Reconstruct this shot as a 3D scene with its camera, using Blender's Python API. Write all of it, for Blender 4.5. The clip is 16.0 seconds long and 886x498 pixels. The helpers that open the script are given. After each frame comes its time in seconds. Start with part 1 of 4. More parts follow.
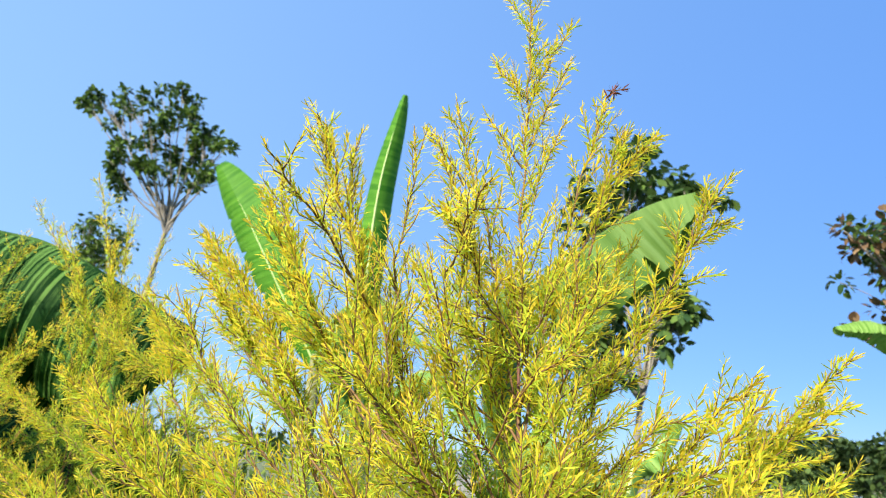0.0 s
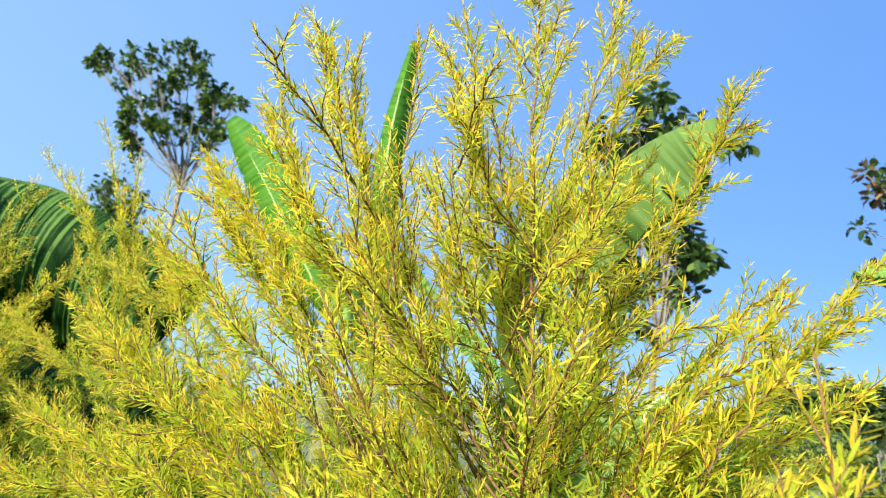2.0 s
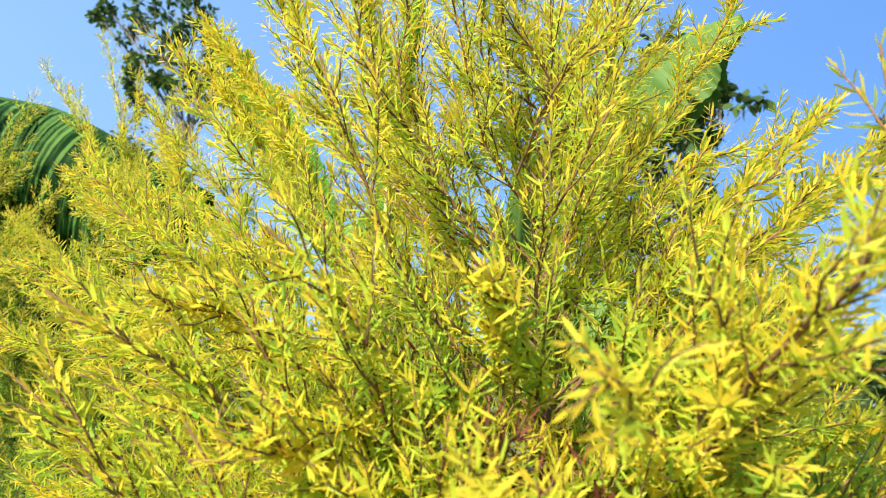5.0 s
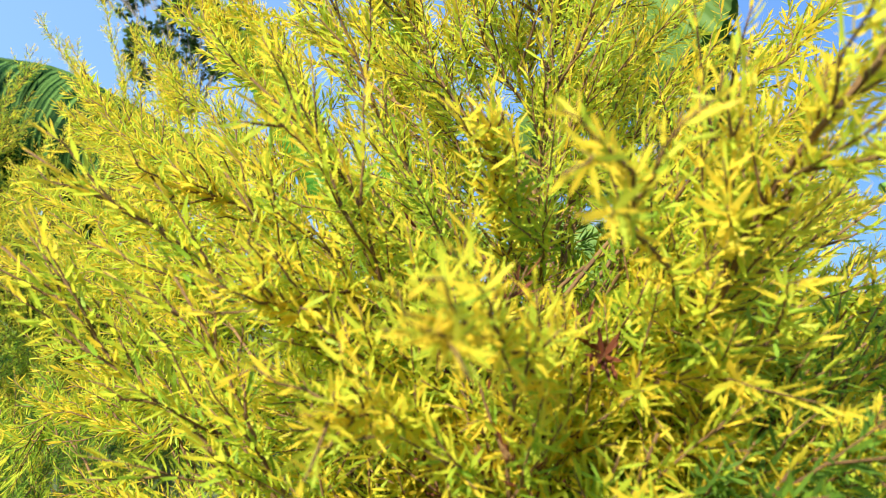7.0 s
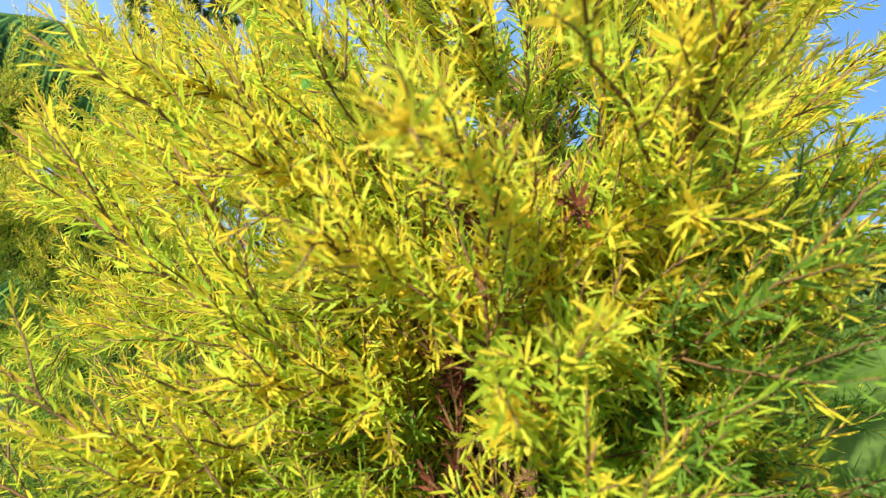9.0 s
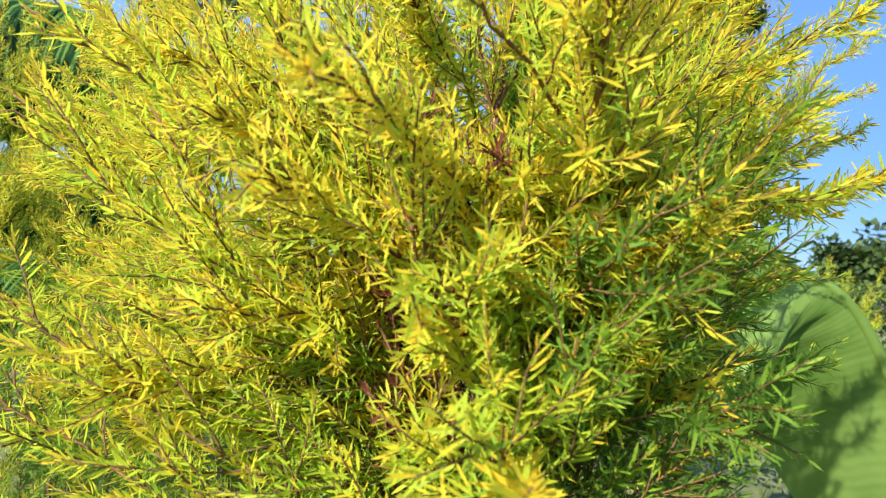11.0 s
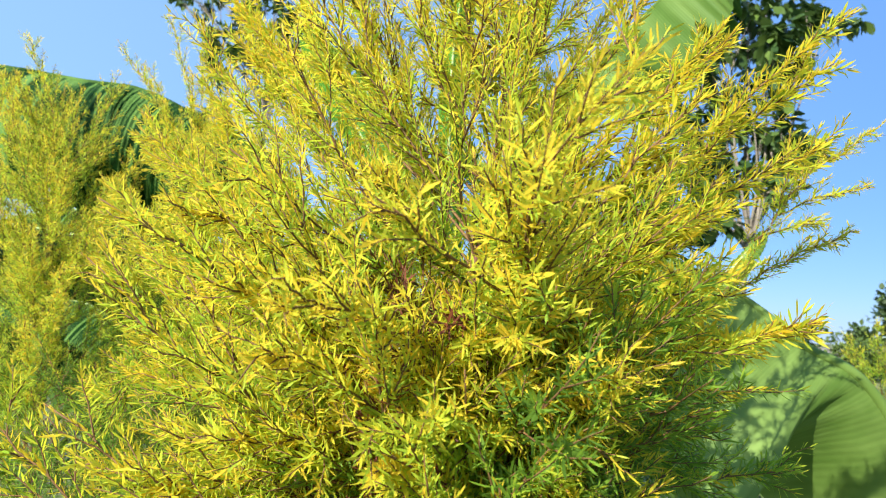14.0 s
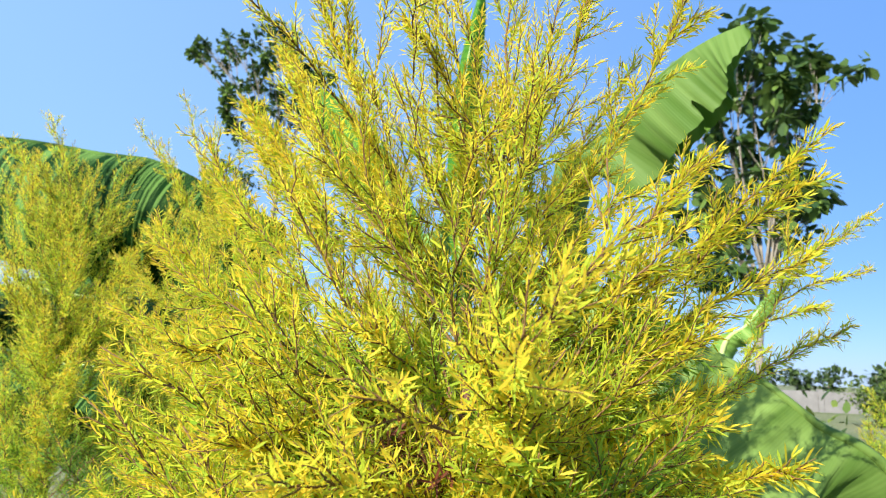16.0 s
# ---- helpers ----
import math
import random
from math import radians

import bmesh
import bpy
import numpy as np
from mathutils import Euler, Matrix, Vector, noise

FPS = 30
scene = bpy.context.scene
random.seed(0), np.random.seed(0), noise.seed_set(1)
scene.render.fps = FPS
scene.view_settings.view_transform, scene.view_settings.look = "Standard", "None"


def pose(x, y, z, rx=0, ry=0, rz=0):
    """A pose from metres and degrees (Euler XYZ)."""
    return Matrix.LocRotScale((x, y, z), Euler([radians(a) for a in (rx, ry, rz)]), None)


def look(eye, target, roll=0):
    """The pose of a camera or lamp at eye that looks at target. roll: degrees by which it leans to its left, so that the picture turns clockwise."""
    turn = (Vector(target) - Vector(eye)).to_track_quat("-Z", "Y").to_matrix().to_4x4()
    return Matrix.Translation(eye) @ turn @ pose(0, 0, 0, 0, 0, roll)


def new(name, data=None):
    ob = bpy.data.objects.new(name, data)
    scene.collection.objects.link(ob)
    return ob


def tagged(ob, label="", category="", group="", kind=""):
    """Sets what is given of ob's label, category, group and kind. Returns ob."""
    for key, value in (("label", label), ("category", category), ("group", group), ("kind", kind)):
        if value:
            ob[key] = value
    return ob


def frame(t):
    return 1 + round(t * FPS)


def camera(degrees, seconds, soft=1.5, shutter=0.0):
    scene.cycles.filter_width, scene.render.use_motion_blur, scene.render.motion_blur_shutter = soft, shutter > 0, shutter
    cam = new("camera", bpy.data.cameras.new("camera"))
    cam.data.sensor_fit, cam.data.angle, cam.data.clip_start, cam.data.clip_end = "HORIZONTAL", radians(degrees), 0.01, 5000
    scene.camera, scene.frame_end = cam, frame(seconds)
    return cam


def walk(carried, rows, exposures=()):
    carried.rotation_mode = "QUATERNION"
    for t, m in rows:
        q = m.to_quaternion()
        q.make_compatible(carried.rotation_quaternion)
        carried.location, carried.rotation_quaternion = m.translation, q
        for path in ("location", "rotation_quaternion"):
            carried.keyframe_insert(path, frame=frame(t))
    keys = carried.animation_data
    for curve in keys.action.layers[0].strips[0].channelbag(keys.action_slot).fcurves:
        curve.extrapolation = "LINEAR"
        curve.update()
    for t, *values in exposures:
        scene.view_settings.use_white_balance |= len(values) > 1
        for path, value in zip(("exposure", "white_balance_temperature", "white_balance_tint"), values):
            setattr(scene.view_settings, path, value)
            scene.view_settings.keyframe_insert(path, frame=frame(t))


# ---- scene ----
cam = camera(72.0, 16.0, soft=1.0)
PATH = [
    (0, (0.038, 0.323, 1.625), (-0.104, 2.202, 2.294), 4.4),
    (0.5, (0.041, 0.328, 1.624), (-0.113, 2.222, 2.246), 4.2),
    (1, (0.041, 0.336, 1.617), (-0.122, 2.241, 2.204), 4.2),
    (1.5, (0.043, 0.347, 1.607), (-0.134, 2.261, 2.158), 3.9),
    (2, (0.043, 0.356, 1.596), (-0.139, 2.277, 2.122), 3.7),
    (2.5, (0.044, 0.366, 1.584), (-0.137, 2.293, 2.086), 3.7),
    (3, (0.049, 0.376, 1.567), (-0.141, 2.307, 2.052), 4.0),
    (3.5, (0.047, 0.385, 1.549), (-0.133, 2.322, 2.011), 4.2),
    (4, (0.045, 0.392, 1.533), (-0.139, 2.332, 1.981), 4.4),
    (4.2, (0.043, 0.393, 1.527), (-0.142, 2.336, 1.965), 4.5),
    (6.3, (0.045, 0.422, 1.489), (-0.184, 2.379, 1.829), 3.2),
    (6.5, (0.044, 0.421, 1.484), (-0.174, 2.382, 1.812), 3.2),
    (7, (0.049, 0.421, 1.472), (-0.176, 2.386, 1.77), 3.0),
    (7.5, (0.051, 0.42, 1.462), (-0.182, 2.389, 1.724), 2.5),
    (8, (0.052, 0.418, 1.456), (-0.176, 2.394, 1.665), 1.9),
    (8.5, (0.055, 0.416, 1.445), (-0.184, 2.394, 1.619), 1.9),
    (9, (0.062, 0.413, 1.438), (-0.201, 2.39, 1.592), 1.5),
    (9.5, (0.07, 0.408, 1.431), (-0.206, 2.384, 1.567), 1.2),
    (9.7, (0.074, 0.404, 1.429), (-0.202, 2.382, 1.551), 1.2),
    (11.8, (0.11, 0.374, 1.417), (-0.23, 2.342, 1.526), 2.2),
    (12, (0.114, 0.369, 1.419), (-0.239, 2.334, 1.537), 2.2),
    (12.5, (0.121, 0.358, 1.426), (-0.248, 2.318, 1.568), 2.1),
    (13, (0.129, 0.347, 1.435), (-0.281, 2.297, 1.604), 2.6),
    (13.5, (0.136, 0.336, 1.451), (-0.291, 2.277, 1.672), 3.2),
    (14, (0.144, 0.326, 1.469), (-0.306, 2.259, 1.716), 2.8),
    (14.5, (0.153, 0.316, 1.485), (-0.329, 2.236, 1.767), 2.3),
    (15, (0.157, 0.31, 1.497), (-0.338, 2.218, 1.835), 2.3),
    (15.5, (0.16, 0.309, 1.511), (-0.35, 2.209, 1.874), 2.3),
    (16, (0.159, 0.31, 1.524), (-0.331, 2.209, 1.915), 2.3),
]
walk(cam, [(t, look(eye, target, roll)) for t, eye, target, roll in PATH], exposures=[(0, 1.18), (16, 1.18)])
cam.data.dof.use_dof = True
cam.data.dof.focus_distance = 0.42
cam.data.dof.aperture_fstop = 16.0

# ---- sky and sun ----
SUN_TO = Vector((-0.38, -0.77, 0.52)).normalized()
world = bpy.data.worlds.new("sky")
scene.world = world
world.use_nodes = True
wt = world.node_tree
wt.nodes.clear()
sky = wt.nodes.new("ShaderNodeTexSky")
sky.sky_type = "NISHITA"
sky.sun_disc = False
sky.sun_elevation = math.asin(SUN_TO.z)
sky.sun_rotation = math.atan2(SUN_TO.x, SUN_TO.y)
sky.air_density = 1.0
sky.dust_density = 0.2
sky.ozone_density = 4.0
sky_tint = wt.nodes.new("ShaderNodeHueSaturation")
sky_tint.inputs["Saturation"].default_value = 1.15
sky_back = wt.nodes.new("ShaderNodeBackground")
sky_back.inputs["Strength"].default_value = 0.14
sky_out = wt.nodes.new("ShaderNodeOutputWorld")
sky_even = wt.nodes.new("ShaderNodeMix")
sky_even.data_type = "RGBA"
sky_even.inputs[0].default_value = 0.84
sky_way = wt.nodes.new("ShaderNodeTexCoord")
sky_side = wt.nodes.new("ShaderNodeVectorMath")
sky_side.operation = "DOT_PRODUCT"
sky_side.inputs[1].default_value = (-1.0, -0.25, -0.35)
sky_share = wt.nodes.new("ShaderNodeMapRange")
sky_share.inputs["From Min"].default_value = -0.95
sky_share.inputs["From Max"].default_value = 0.45
sky_blue = wt.nodes.new("ShaderNodeMix")
sky_blue.data_type = "RGBA"
sky_blue.inputs[6].default_value = (0.52, 1.22, 2.95, 1)
sky_blue.inputs[7].default_value = (1.22, 2.10, 3.55, 1)
wt.links.new(sky_way.outputs["Generated"], sky_side.inputs[0])
wt.links.new(sky_side.outputs["Value"], sky_share.inputs["Value"])
wt.links.new(sky_share.outputs["Result"], sky_blue.inputs[0])
wt.links.new(sky_blue.outputs[2], sky_even.inputs[7])
wt.links.new(sky.outputs["Color"], sky_tint.inputs["Color"])
wt.links.new(sky_tint.outputs["Color"], sky_even.inputs[6])
wt.links.new(sky_even.outputs[2], sky_back.inputs["Color"])
wt.links.new(sky_back.outputs[0], sky_out.inputs["Surface"])
sun_data = bpy.data.lights.new("sun", "SUN")
sun_data.energy = 4.9
sun_data.angle = radians(0.53)
sun_data.color = (1.0, 0.95, 0.86)
sun = new("sun", sun_data)
sun.matrix_world = look(SUN_TO * 50, (0, 0, 0))


# ---- materials ----
def material(name):
    m = bpy.data.materials.new(name)
    m.use_nodes = True
    t = m.node_tree
    t.nodes.clear()
    return m, t, t.nodes.new("ShaderNodeOutputMaterial")


def ramp_node(t, stops):
    r = t.nodes.new("ShaderNodeValToRGB")
    e = r.color_ramp.elements
    while len(e) < len(stops):
        e.new(0.5)
    for k, (at, col) in enumerate(stops):
        e[k].position = at
        e[k].color = (*col, 1)
    return r


def math_node(t, op, a, b=None):
    n = t.nodes.new("ShaderNodeMath")
    n.operation = op
    for k, v in enumerate((a, b)):
        if v is None:
            continue
        if isinstance(v, (int, float)):
            n.inputs[k].default_value = v
        else:
            t.links.new(v, n.inputs[k])
    return n.outputs[0]


def noise_node(t, scale, detail=4, rough=0.55, coords=None):
    n = t.nodes.new("ShaderNodeTexNoise")
    n.inputs["Scale"].default_value = scale
    n.inputs["Detail"].default_value = detail
    n.inputs["Roughness"].default_value = rough
    if coords is not None:
        t.links.new(coords, n.inputs["Vector"])
    return n.outputs["Fac"]


def leafy(name, stops, gloss=0.35, through_light=0.35, spread=0.35):
    """Thin leaf: colour by leaf age (in the shrubs also painted shade) and by leaf, some light shining through."""
    m, t, out = material(name)
    age = t.nodes.new("ShaderNodeAttribute")
    age.attribute_name = "age"
    geo = t.nodes.new("ShaderNodeNewGeometry")
    jitter = math_node(t, "MULTIPLY", math_node(t, "SUBTRACT", geo.outputs["Random Per Island"], 0.5), spread)
    r = ramp_node(t, stops)
    t.links.new(math_node(t, "ADD", age.outputs["Fac"], jitter), r.inputs["Fac"])
    fine = noise_node(t, 220.0, 2)
    vary = t.nodes.new("ShaderNodeHueSaturation")
    t.links.new(r.outputs["Color"], vary.inputs["Color"])
    t.links.new(math_node(t, "ADD", math_node(t, "MULTIPLY", fine, 0.5), 0.75), vary.inputs["Value"])
    p = t.nodes.new("ShaderNodeBsdfPrincipled")
    p.inputs["Roughness"].default_value = gloss
    p.inputs["Specular IOR Level"].default_value = 0.18
    t.links.new(vary.outputs["Color"], p.inputs["Base Color"])
    tr = t.nodes.new("ShaderNodeBsdfTranslucent")
    t.links.new(vary.outputs["Color"], tr.inputs["Color"])
    mix = t.nodes.new("ShaderNodeMixShader")
    mix.inputs["Fac"].default_value = through_light
    t.links.new(p.outputs[0], mix.inputs[1])
    t.links.new(tr.outputs[0], mix.inputs[2])
    t.links.new(mix.outputs[0], out.inputs["Surface"])
    return m


def barky(name, dark, light, scale, bump=0.4, rough=0.8):
    m, t, out = material(name)
    co = t.nodes.new("ShaderNodeTexCoord")
    big = noise_node(t, scale, 5, 0.6, co.outputs["Object"])
    small = noise_node(t, scale * 9, 3, 0.6, co.outputs["Object"])
    fac = math_node(t, "ADD", math_node(t, "MULTIPLY", big, 0.65), math_node(t, "MULTIPLY", small, 0.35))
    r = ramp_node(t, [(0.3, dark), (0.7, light)])
    t.links.new(fac, r.inputs["Fac"])
    b = t.nodes.new("ShaderNodeBump")
    b.inputs["Strength"].default_value = bump
    b.inputs["Distance"].default_value = 0.3 / scale
    t.links.new(fac, b.inputs["Height"])
    p = t.nodes.new("ShaderNodeBsdfPrincipled")
    p.inputs["Roughness"].default_value = rough
    t.links.new(r.outputs["Color"], p.inputs["Base Color"])
    t.links.new(b.outputs["Normal"], p.inputs["Normal"])
    t.links.new(p.outputs[0], out.inputs["Surface"])
    return m


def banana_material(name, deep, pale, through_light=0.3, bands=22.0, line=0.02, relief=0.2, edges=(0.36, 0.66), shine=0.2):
    """Banana leaf: fine parallel veins across the blade, pale streaks, blotches; bands can paint shade."""
    m, t, out = material(name)
    uv = t.nodes.new("ShaderNodeAttribute")
    uv.attribute_name = "vein"
    co = t.nodes.new("ShaderNodeTexCoord")
    vein = t.nodes.new("ShaderNodeMath")
    vein.operation = "SINE"
    t.links.new(math_node(t, "MULTIPLY", uv.outputs["Fac"], 700.0), vein.inputs[0])
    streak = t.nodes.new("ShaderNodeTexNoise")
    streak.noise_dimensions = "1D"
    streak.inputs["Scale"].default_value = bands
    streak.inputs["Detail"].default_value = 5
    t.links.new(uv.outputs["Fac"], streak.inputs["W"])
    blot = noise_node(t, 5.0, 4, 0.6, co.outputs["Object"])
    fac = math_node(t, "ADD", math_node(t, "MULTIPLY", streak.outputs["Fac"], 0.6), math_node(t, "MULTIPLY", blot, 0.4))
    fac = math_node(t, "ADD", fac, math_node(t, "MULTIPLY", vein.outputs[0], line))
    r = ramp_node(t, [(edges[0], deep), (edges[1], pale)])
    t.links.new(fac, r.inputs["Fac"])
    bump = t.nodes.new("ShaderNodeBump")
    bump.inputs["Strength"].default_value = relief
    bump.inputs["Distance"].default_value = 0.003
    t.links.new(math_node(t, "ADD", vein.outputs[0], math_node(t, "MULTIPLY", streak.outputs["Fac"], 3.0)), bump.inputs["Height"])
    p = t.nodes.new("ShaderNodeBsdfPrincipled")
    p.inputs["Roughness"].default_value = 0.6
    p.inputs["Specular IOR Level"].default_value = shine
    t.links.new(r.outputs["Color"], p.inputs["Base Color"])
    t.links.new(bump.outputs["Normal"], p.inputs["Normal"])
    tr = t.nodes.new("ShaderNodeBsdfTranslucent")
    t.links.new(r.outputs["Color"], tr.inputs["Color"])
    mix = t.nodes.new("ShaderNodeMixShader")
    mix.inputs["Fac"].default_value = through_light
    t.links.new(p.outputs[0], mix.inputs[1])
    t.links.new(tr.outputs[0], mix.inputs[2])
    t.links.new(mix.outputs[0], out.inputs["Surface"])
    return m


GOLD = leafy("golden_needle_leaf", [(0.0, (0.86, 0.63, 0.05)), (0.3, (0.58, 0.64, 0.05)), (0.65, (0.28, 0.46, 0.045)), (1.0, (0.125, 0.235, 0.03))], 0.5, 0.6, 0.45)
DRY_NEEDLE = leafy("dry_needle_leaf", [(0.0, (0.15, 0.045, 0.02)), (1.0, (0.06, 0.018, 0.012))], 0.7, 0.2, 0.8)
TWIG = barky("young_twig_bark", (0.08, 0.036, 0.012), (0.22, 0.12, 0.035), 60.0)
STEM = barky("shrub_stem_bark", (0.05, 0.018, 0.012), (0.16, 0.06, 0.035), 30.0)
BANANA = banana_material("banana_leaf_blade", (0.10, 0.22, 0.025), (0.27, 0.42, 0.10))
# very dark green with pale stripes: shade and sunlit ribs painted into the blade
BANANA_SHADED = banana_material("banana_blade_painted_shade", (0.005, 0.028, 0.004), (0.11, 0.21, 0.045), 0.1, 38.0, 0.03, 0.3, (0.47, 0.60), 0.05)
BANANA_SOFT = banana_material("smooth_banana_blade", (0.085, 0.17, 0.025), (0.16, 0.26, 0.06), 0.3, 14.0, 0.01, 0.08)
# wide darker bands paint the shade of creases into the blade's colour
BANANA_PALE = banana_material("pale_banana_blade_crease_shade", (0.10, 0.185, 0.03), (0.20, 0.31, 0.07), 0.3, 9.0, 0.008, 0.05, (0.38, 0.54))
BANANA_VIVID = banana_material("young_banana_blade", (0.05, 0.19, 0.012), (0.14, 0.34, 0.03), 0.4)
RIB = barky("banana_midrib", (0.30, 0.40, 0.10), (0.50, 0.58, 0.22), 12.0, 0.2, 0.5)
PSEUDO = barky("banana_pseudostem", (0.10, 0.11, 0.04), (0.26, 0.24, 0.10), 6.0)
BARK = barky("grey_tree_bark", (0.10, 0.085, 0.065), (0.32, 0.28, 0.22), 4.0)
TREE_LEAF = leafy("tree_leaf", [(0.0, (0.15, 0.23, 0.04)), (0.6, (0.07, 0.125, 0.03)), (1.0, (0.03, 0.06, 0.02))], 0.3, 0.25, 0.9)
BIG_LEAF = leafy("broad_tree_leaf", [(0.0, (0.12, 0.19, 0.04)), (0.6, (0.06, 0.11, 0.03)), (1.0, (0.03, 0.065, 0.02))], 0.28, 0.25, 0.8)
DRY_LEAF = leafy("dry_tree_leaf", [(0.0, (0.22, 0.14, 0.07)), (1.0, (0.12, 0.07, 0.035))], 0.6, 0.2, 0.8)
WOOD_LEAF = leafy("woods_leaf", [(0.0, (0.10, 0.15, 0.04)), (0.5, (0.06, 0.10, 0.03)), (1.0, (0.03, 0.055, 0.02))], 0.5, 0.2, 0.9)
BUSH_LEAF = leafy("bush_leaf", [(0.0, (0.17, 0.23, 0.04)), (0.6, (0.08, 0.13, 0.03)), (1.0, (0.04, 0.075, 0.02))], 0.45, 0.25, 0.9)


# ---- geometry tools ----
class Tris:
    """Collects triangles with one number a vertex, then links them as one mesh."""

    def __init__(self, attribute="age"):
        self.v, self.f, self.a, self.n, self.attribute = [], [], [], 0, attribute

    def add(self, v, f, a=0.0):
        v = np.asarray(v, float).reshape(-1, 3)
        self.v.append(v)
        self.f.append(np.asarray(f, int).reshape(-1, 3) + self.n)
        self.a.append(np.broadcast_to(np.asarray(a, float).ravel(), (len(v),)) if np.size(a) in (1, len(v)) else np.zeros(len(v)))
        self.n += len(v)

    def tube(self, pts, radii, sides=5, closed=True):
        pts = np.asarray(pts, float)
        k = len(pts)
        radii = np.broadcast_to(np.asarray(radii, float), (k,))
        tan = np.gradient(pts, axis=0)
        tan /= np.linalg.norm(tan, axis=1, keepdims=True) + 1e-12
        ref = np.array((0.31, 0.17, 0.93)) if abs(tan[:, 2]).mean() < 0.8 else np.array((0.93, 0.31, 0.17))
        u = np.cross(tan, ref)
        u /= np.linalg.norm(u, axis=1, keepdims=True) + 1e-12
        w = np.cross(tan, u)
        ang = np.arange(sides) * 2 * np.pi / sides
        ring = u[:, None] * np.cos(ang)[None, :, None] + w[:, None] * np.sin(ang)[None, :, None]
        v = (pts[:, None] + ring * radii[:, None, None]).reshape(-1, 3)
        i = np.arange(k - 1)[:, None] * sides
        j = np.arange(sides)[None]
        j2 = (j + 1) % sides
        a, b, c, d = i + j, i + j2, i + sides + j2, i + sides + j
        f = np.concatenate([np.stack([a, b, c], -1).reshape(-1, 3), np.stack([a, c, d], -1).reshape(-1, 3)])
        if closed:
            tip = np.array([[(k - 1) * sides + q, (k - 1) * sides + q + 1, (k - 1) * sides] for q in range(1, sides - 1)])
            f = np.concatenate([f, tip])
        self.add(v, f)

    def leaves(self, p, d, n, length, width, curl, age, shape=(0.25, 0.72, 1.0)):
        """One bent pointed blade for each row: base p, way d, upper side n."""
        s1, s2, w2 = shape
        length, width, curl = (np.asarray(q, float)[:, None] for q in (length, width, curl))
        side = np.cross(d, n)
        side /= np.linalg.norm(side, axis=1, keepdims=True) + 1e-12
        at = lambda s: p + d * length * s + n * curl * length * s * s
        m1, m2 = at(s1), at(s2)
        v = np.stack([at(0.0), m1 - side * width / 2, m1 + side * width / 2, m2 - side * width / 2 * w2, m2 + side * width / 2 * w2, at(1.0)], 1)
        f = np.array([(0, 2, 1), (1, 2, 4), (1, 4, 3), (3, 4, 5)])
        base = np.arange(len(p))[:, None, None] * 6
        self.add(v.reshape(-1, 3), (base + f[None]).reshape(-1, 3), np.repeat(np.asarray(age, float), 6))

    def slim(self, p, d, n, length, width, curl, age):
        """As leaves(), with two faces a blade."""
        length, width, curl = (np.asarray(q, float)[:, None] for q in (length, width, curl))
        side = unit(np.cross(d, n))
        m = p + d * length * 0.5 + n * curl * length * 0.25
        v = np.stack([p, m - side * width / 2, m + side * width / 2, p + d * length + n * curl * length], 1)
        f = np.array([(0, 2, 1), (1, 2, 3)])
        base = np.arange(len(p))[:, None, None] * 4
        self.add(v.reshape(-1, 3), (base + f[None]).reshape(-1, 3), np.repeat(np.asarray(age, float), 4))

    def link(self, name, mat, parent=None, label="", smooth=False):
        me = bpy.data.meshes.new(name)
        v, f, a = np.concatenate(self.v), np.concatenate(self.f), np.concatenate(self.a)
        me.vertices.add(len(v))
        me.vertices.foreach_set("co", v.ravel())
        me.loops.add(f.size)
        me.loops.foreach_set("vertex_index", f.ravel())
        me.polygons.add(len(f))
        me.polygons.foreach_set("loop_start", np.arange(0, f.size, 3))
        me.polygons.foreach_set("loop_total", np.full(len(f), 3))
        if smooth:
            me.polygons.foreach_set("use_smooth", np.ones(len(f), bool))
        me.update(calc_edges=True)
        at = me.attributes.new(self.attribute, "FLOAT", "POINT")
        at.data.foreach_set("value", a)
        me.materials.append(mat)
        ob = new(name, me)
        if parent is not None:
            ob.parent = parent
        if label:
            tagged(ob, label)
        return ob


def unit(v):
    v = np.asarray(v, float)
    return v / (np.linalg.norm(v, axis=-1, keepdims=True) + 1e-12)


def bend_line(points, k):
    """A smooth line of k points through the given ones."""
    c = np.asarray(points, float)
    c = np.vstack([2 * c[0] - c[1], c, 2 * c[-1] - c[-2]])
    out = []
    for s in np.linspace(0, len(c) - 3 - 1e-9, k):
        i = int(s)
        t = s - i
        a, b, d, e = c[i], c[i + 1], c[i + 2], c[i + 3]
        out.append(0.5 * (2 * b + (d - a) * t + (2 * a - 5 * b + 4 * d - e) * t * t + (3 * b - a - 3 * d + e) * t**3))
    return np.array(out)


def along(line, s):
    """Places and directions at the shares s (0 to 1) of a line."""
    s = np.clip(np.asarray(s, float), 0, 1) * (len(line) - 1)
    i = np.minimum(s.astype(int), len(line) - 2)
    t = (s - i)[:, None]
    return line[i] * (1 - t) + line[i + 1] * t, unit(line[i + 1] - line[i])


def span(line):
    return float(np.linalg.norm(np.diff(line, axis=0), axis=1).sum())


def square(t):
    """Two directions square to each row of t."""
    ref = np.where(np.abs(t[:, 2:3]) < 0.85, np.array([[0.0, 0.0, 1.0]]), np.array([[1.0, 0.0, 0.0]]))
    u = unit(np.cross(t, ref))
    return u, np.cross(t, u)


UP = np.array((0.0, 0.0, 1.0))


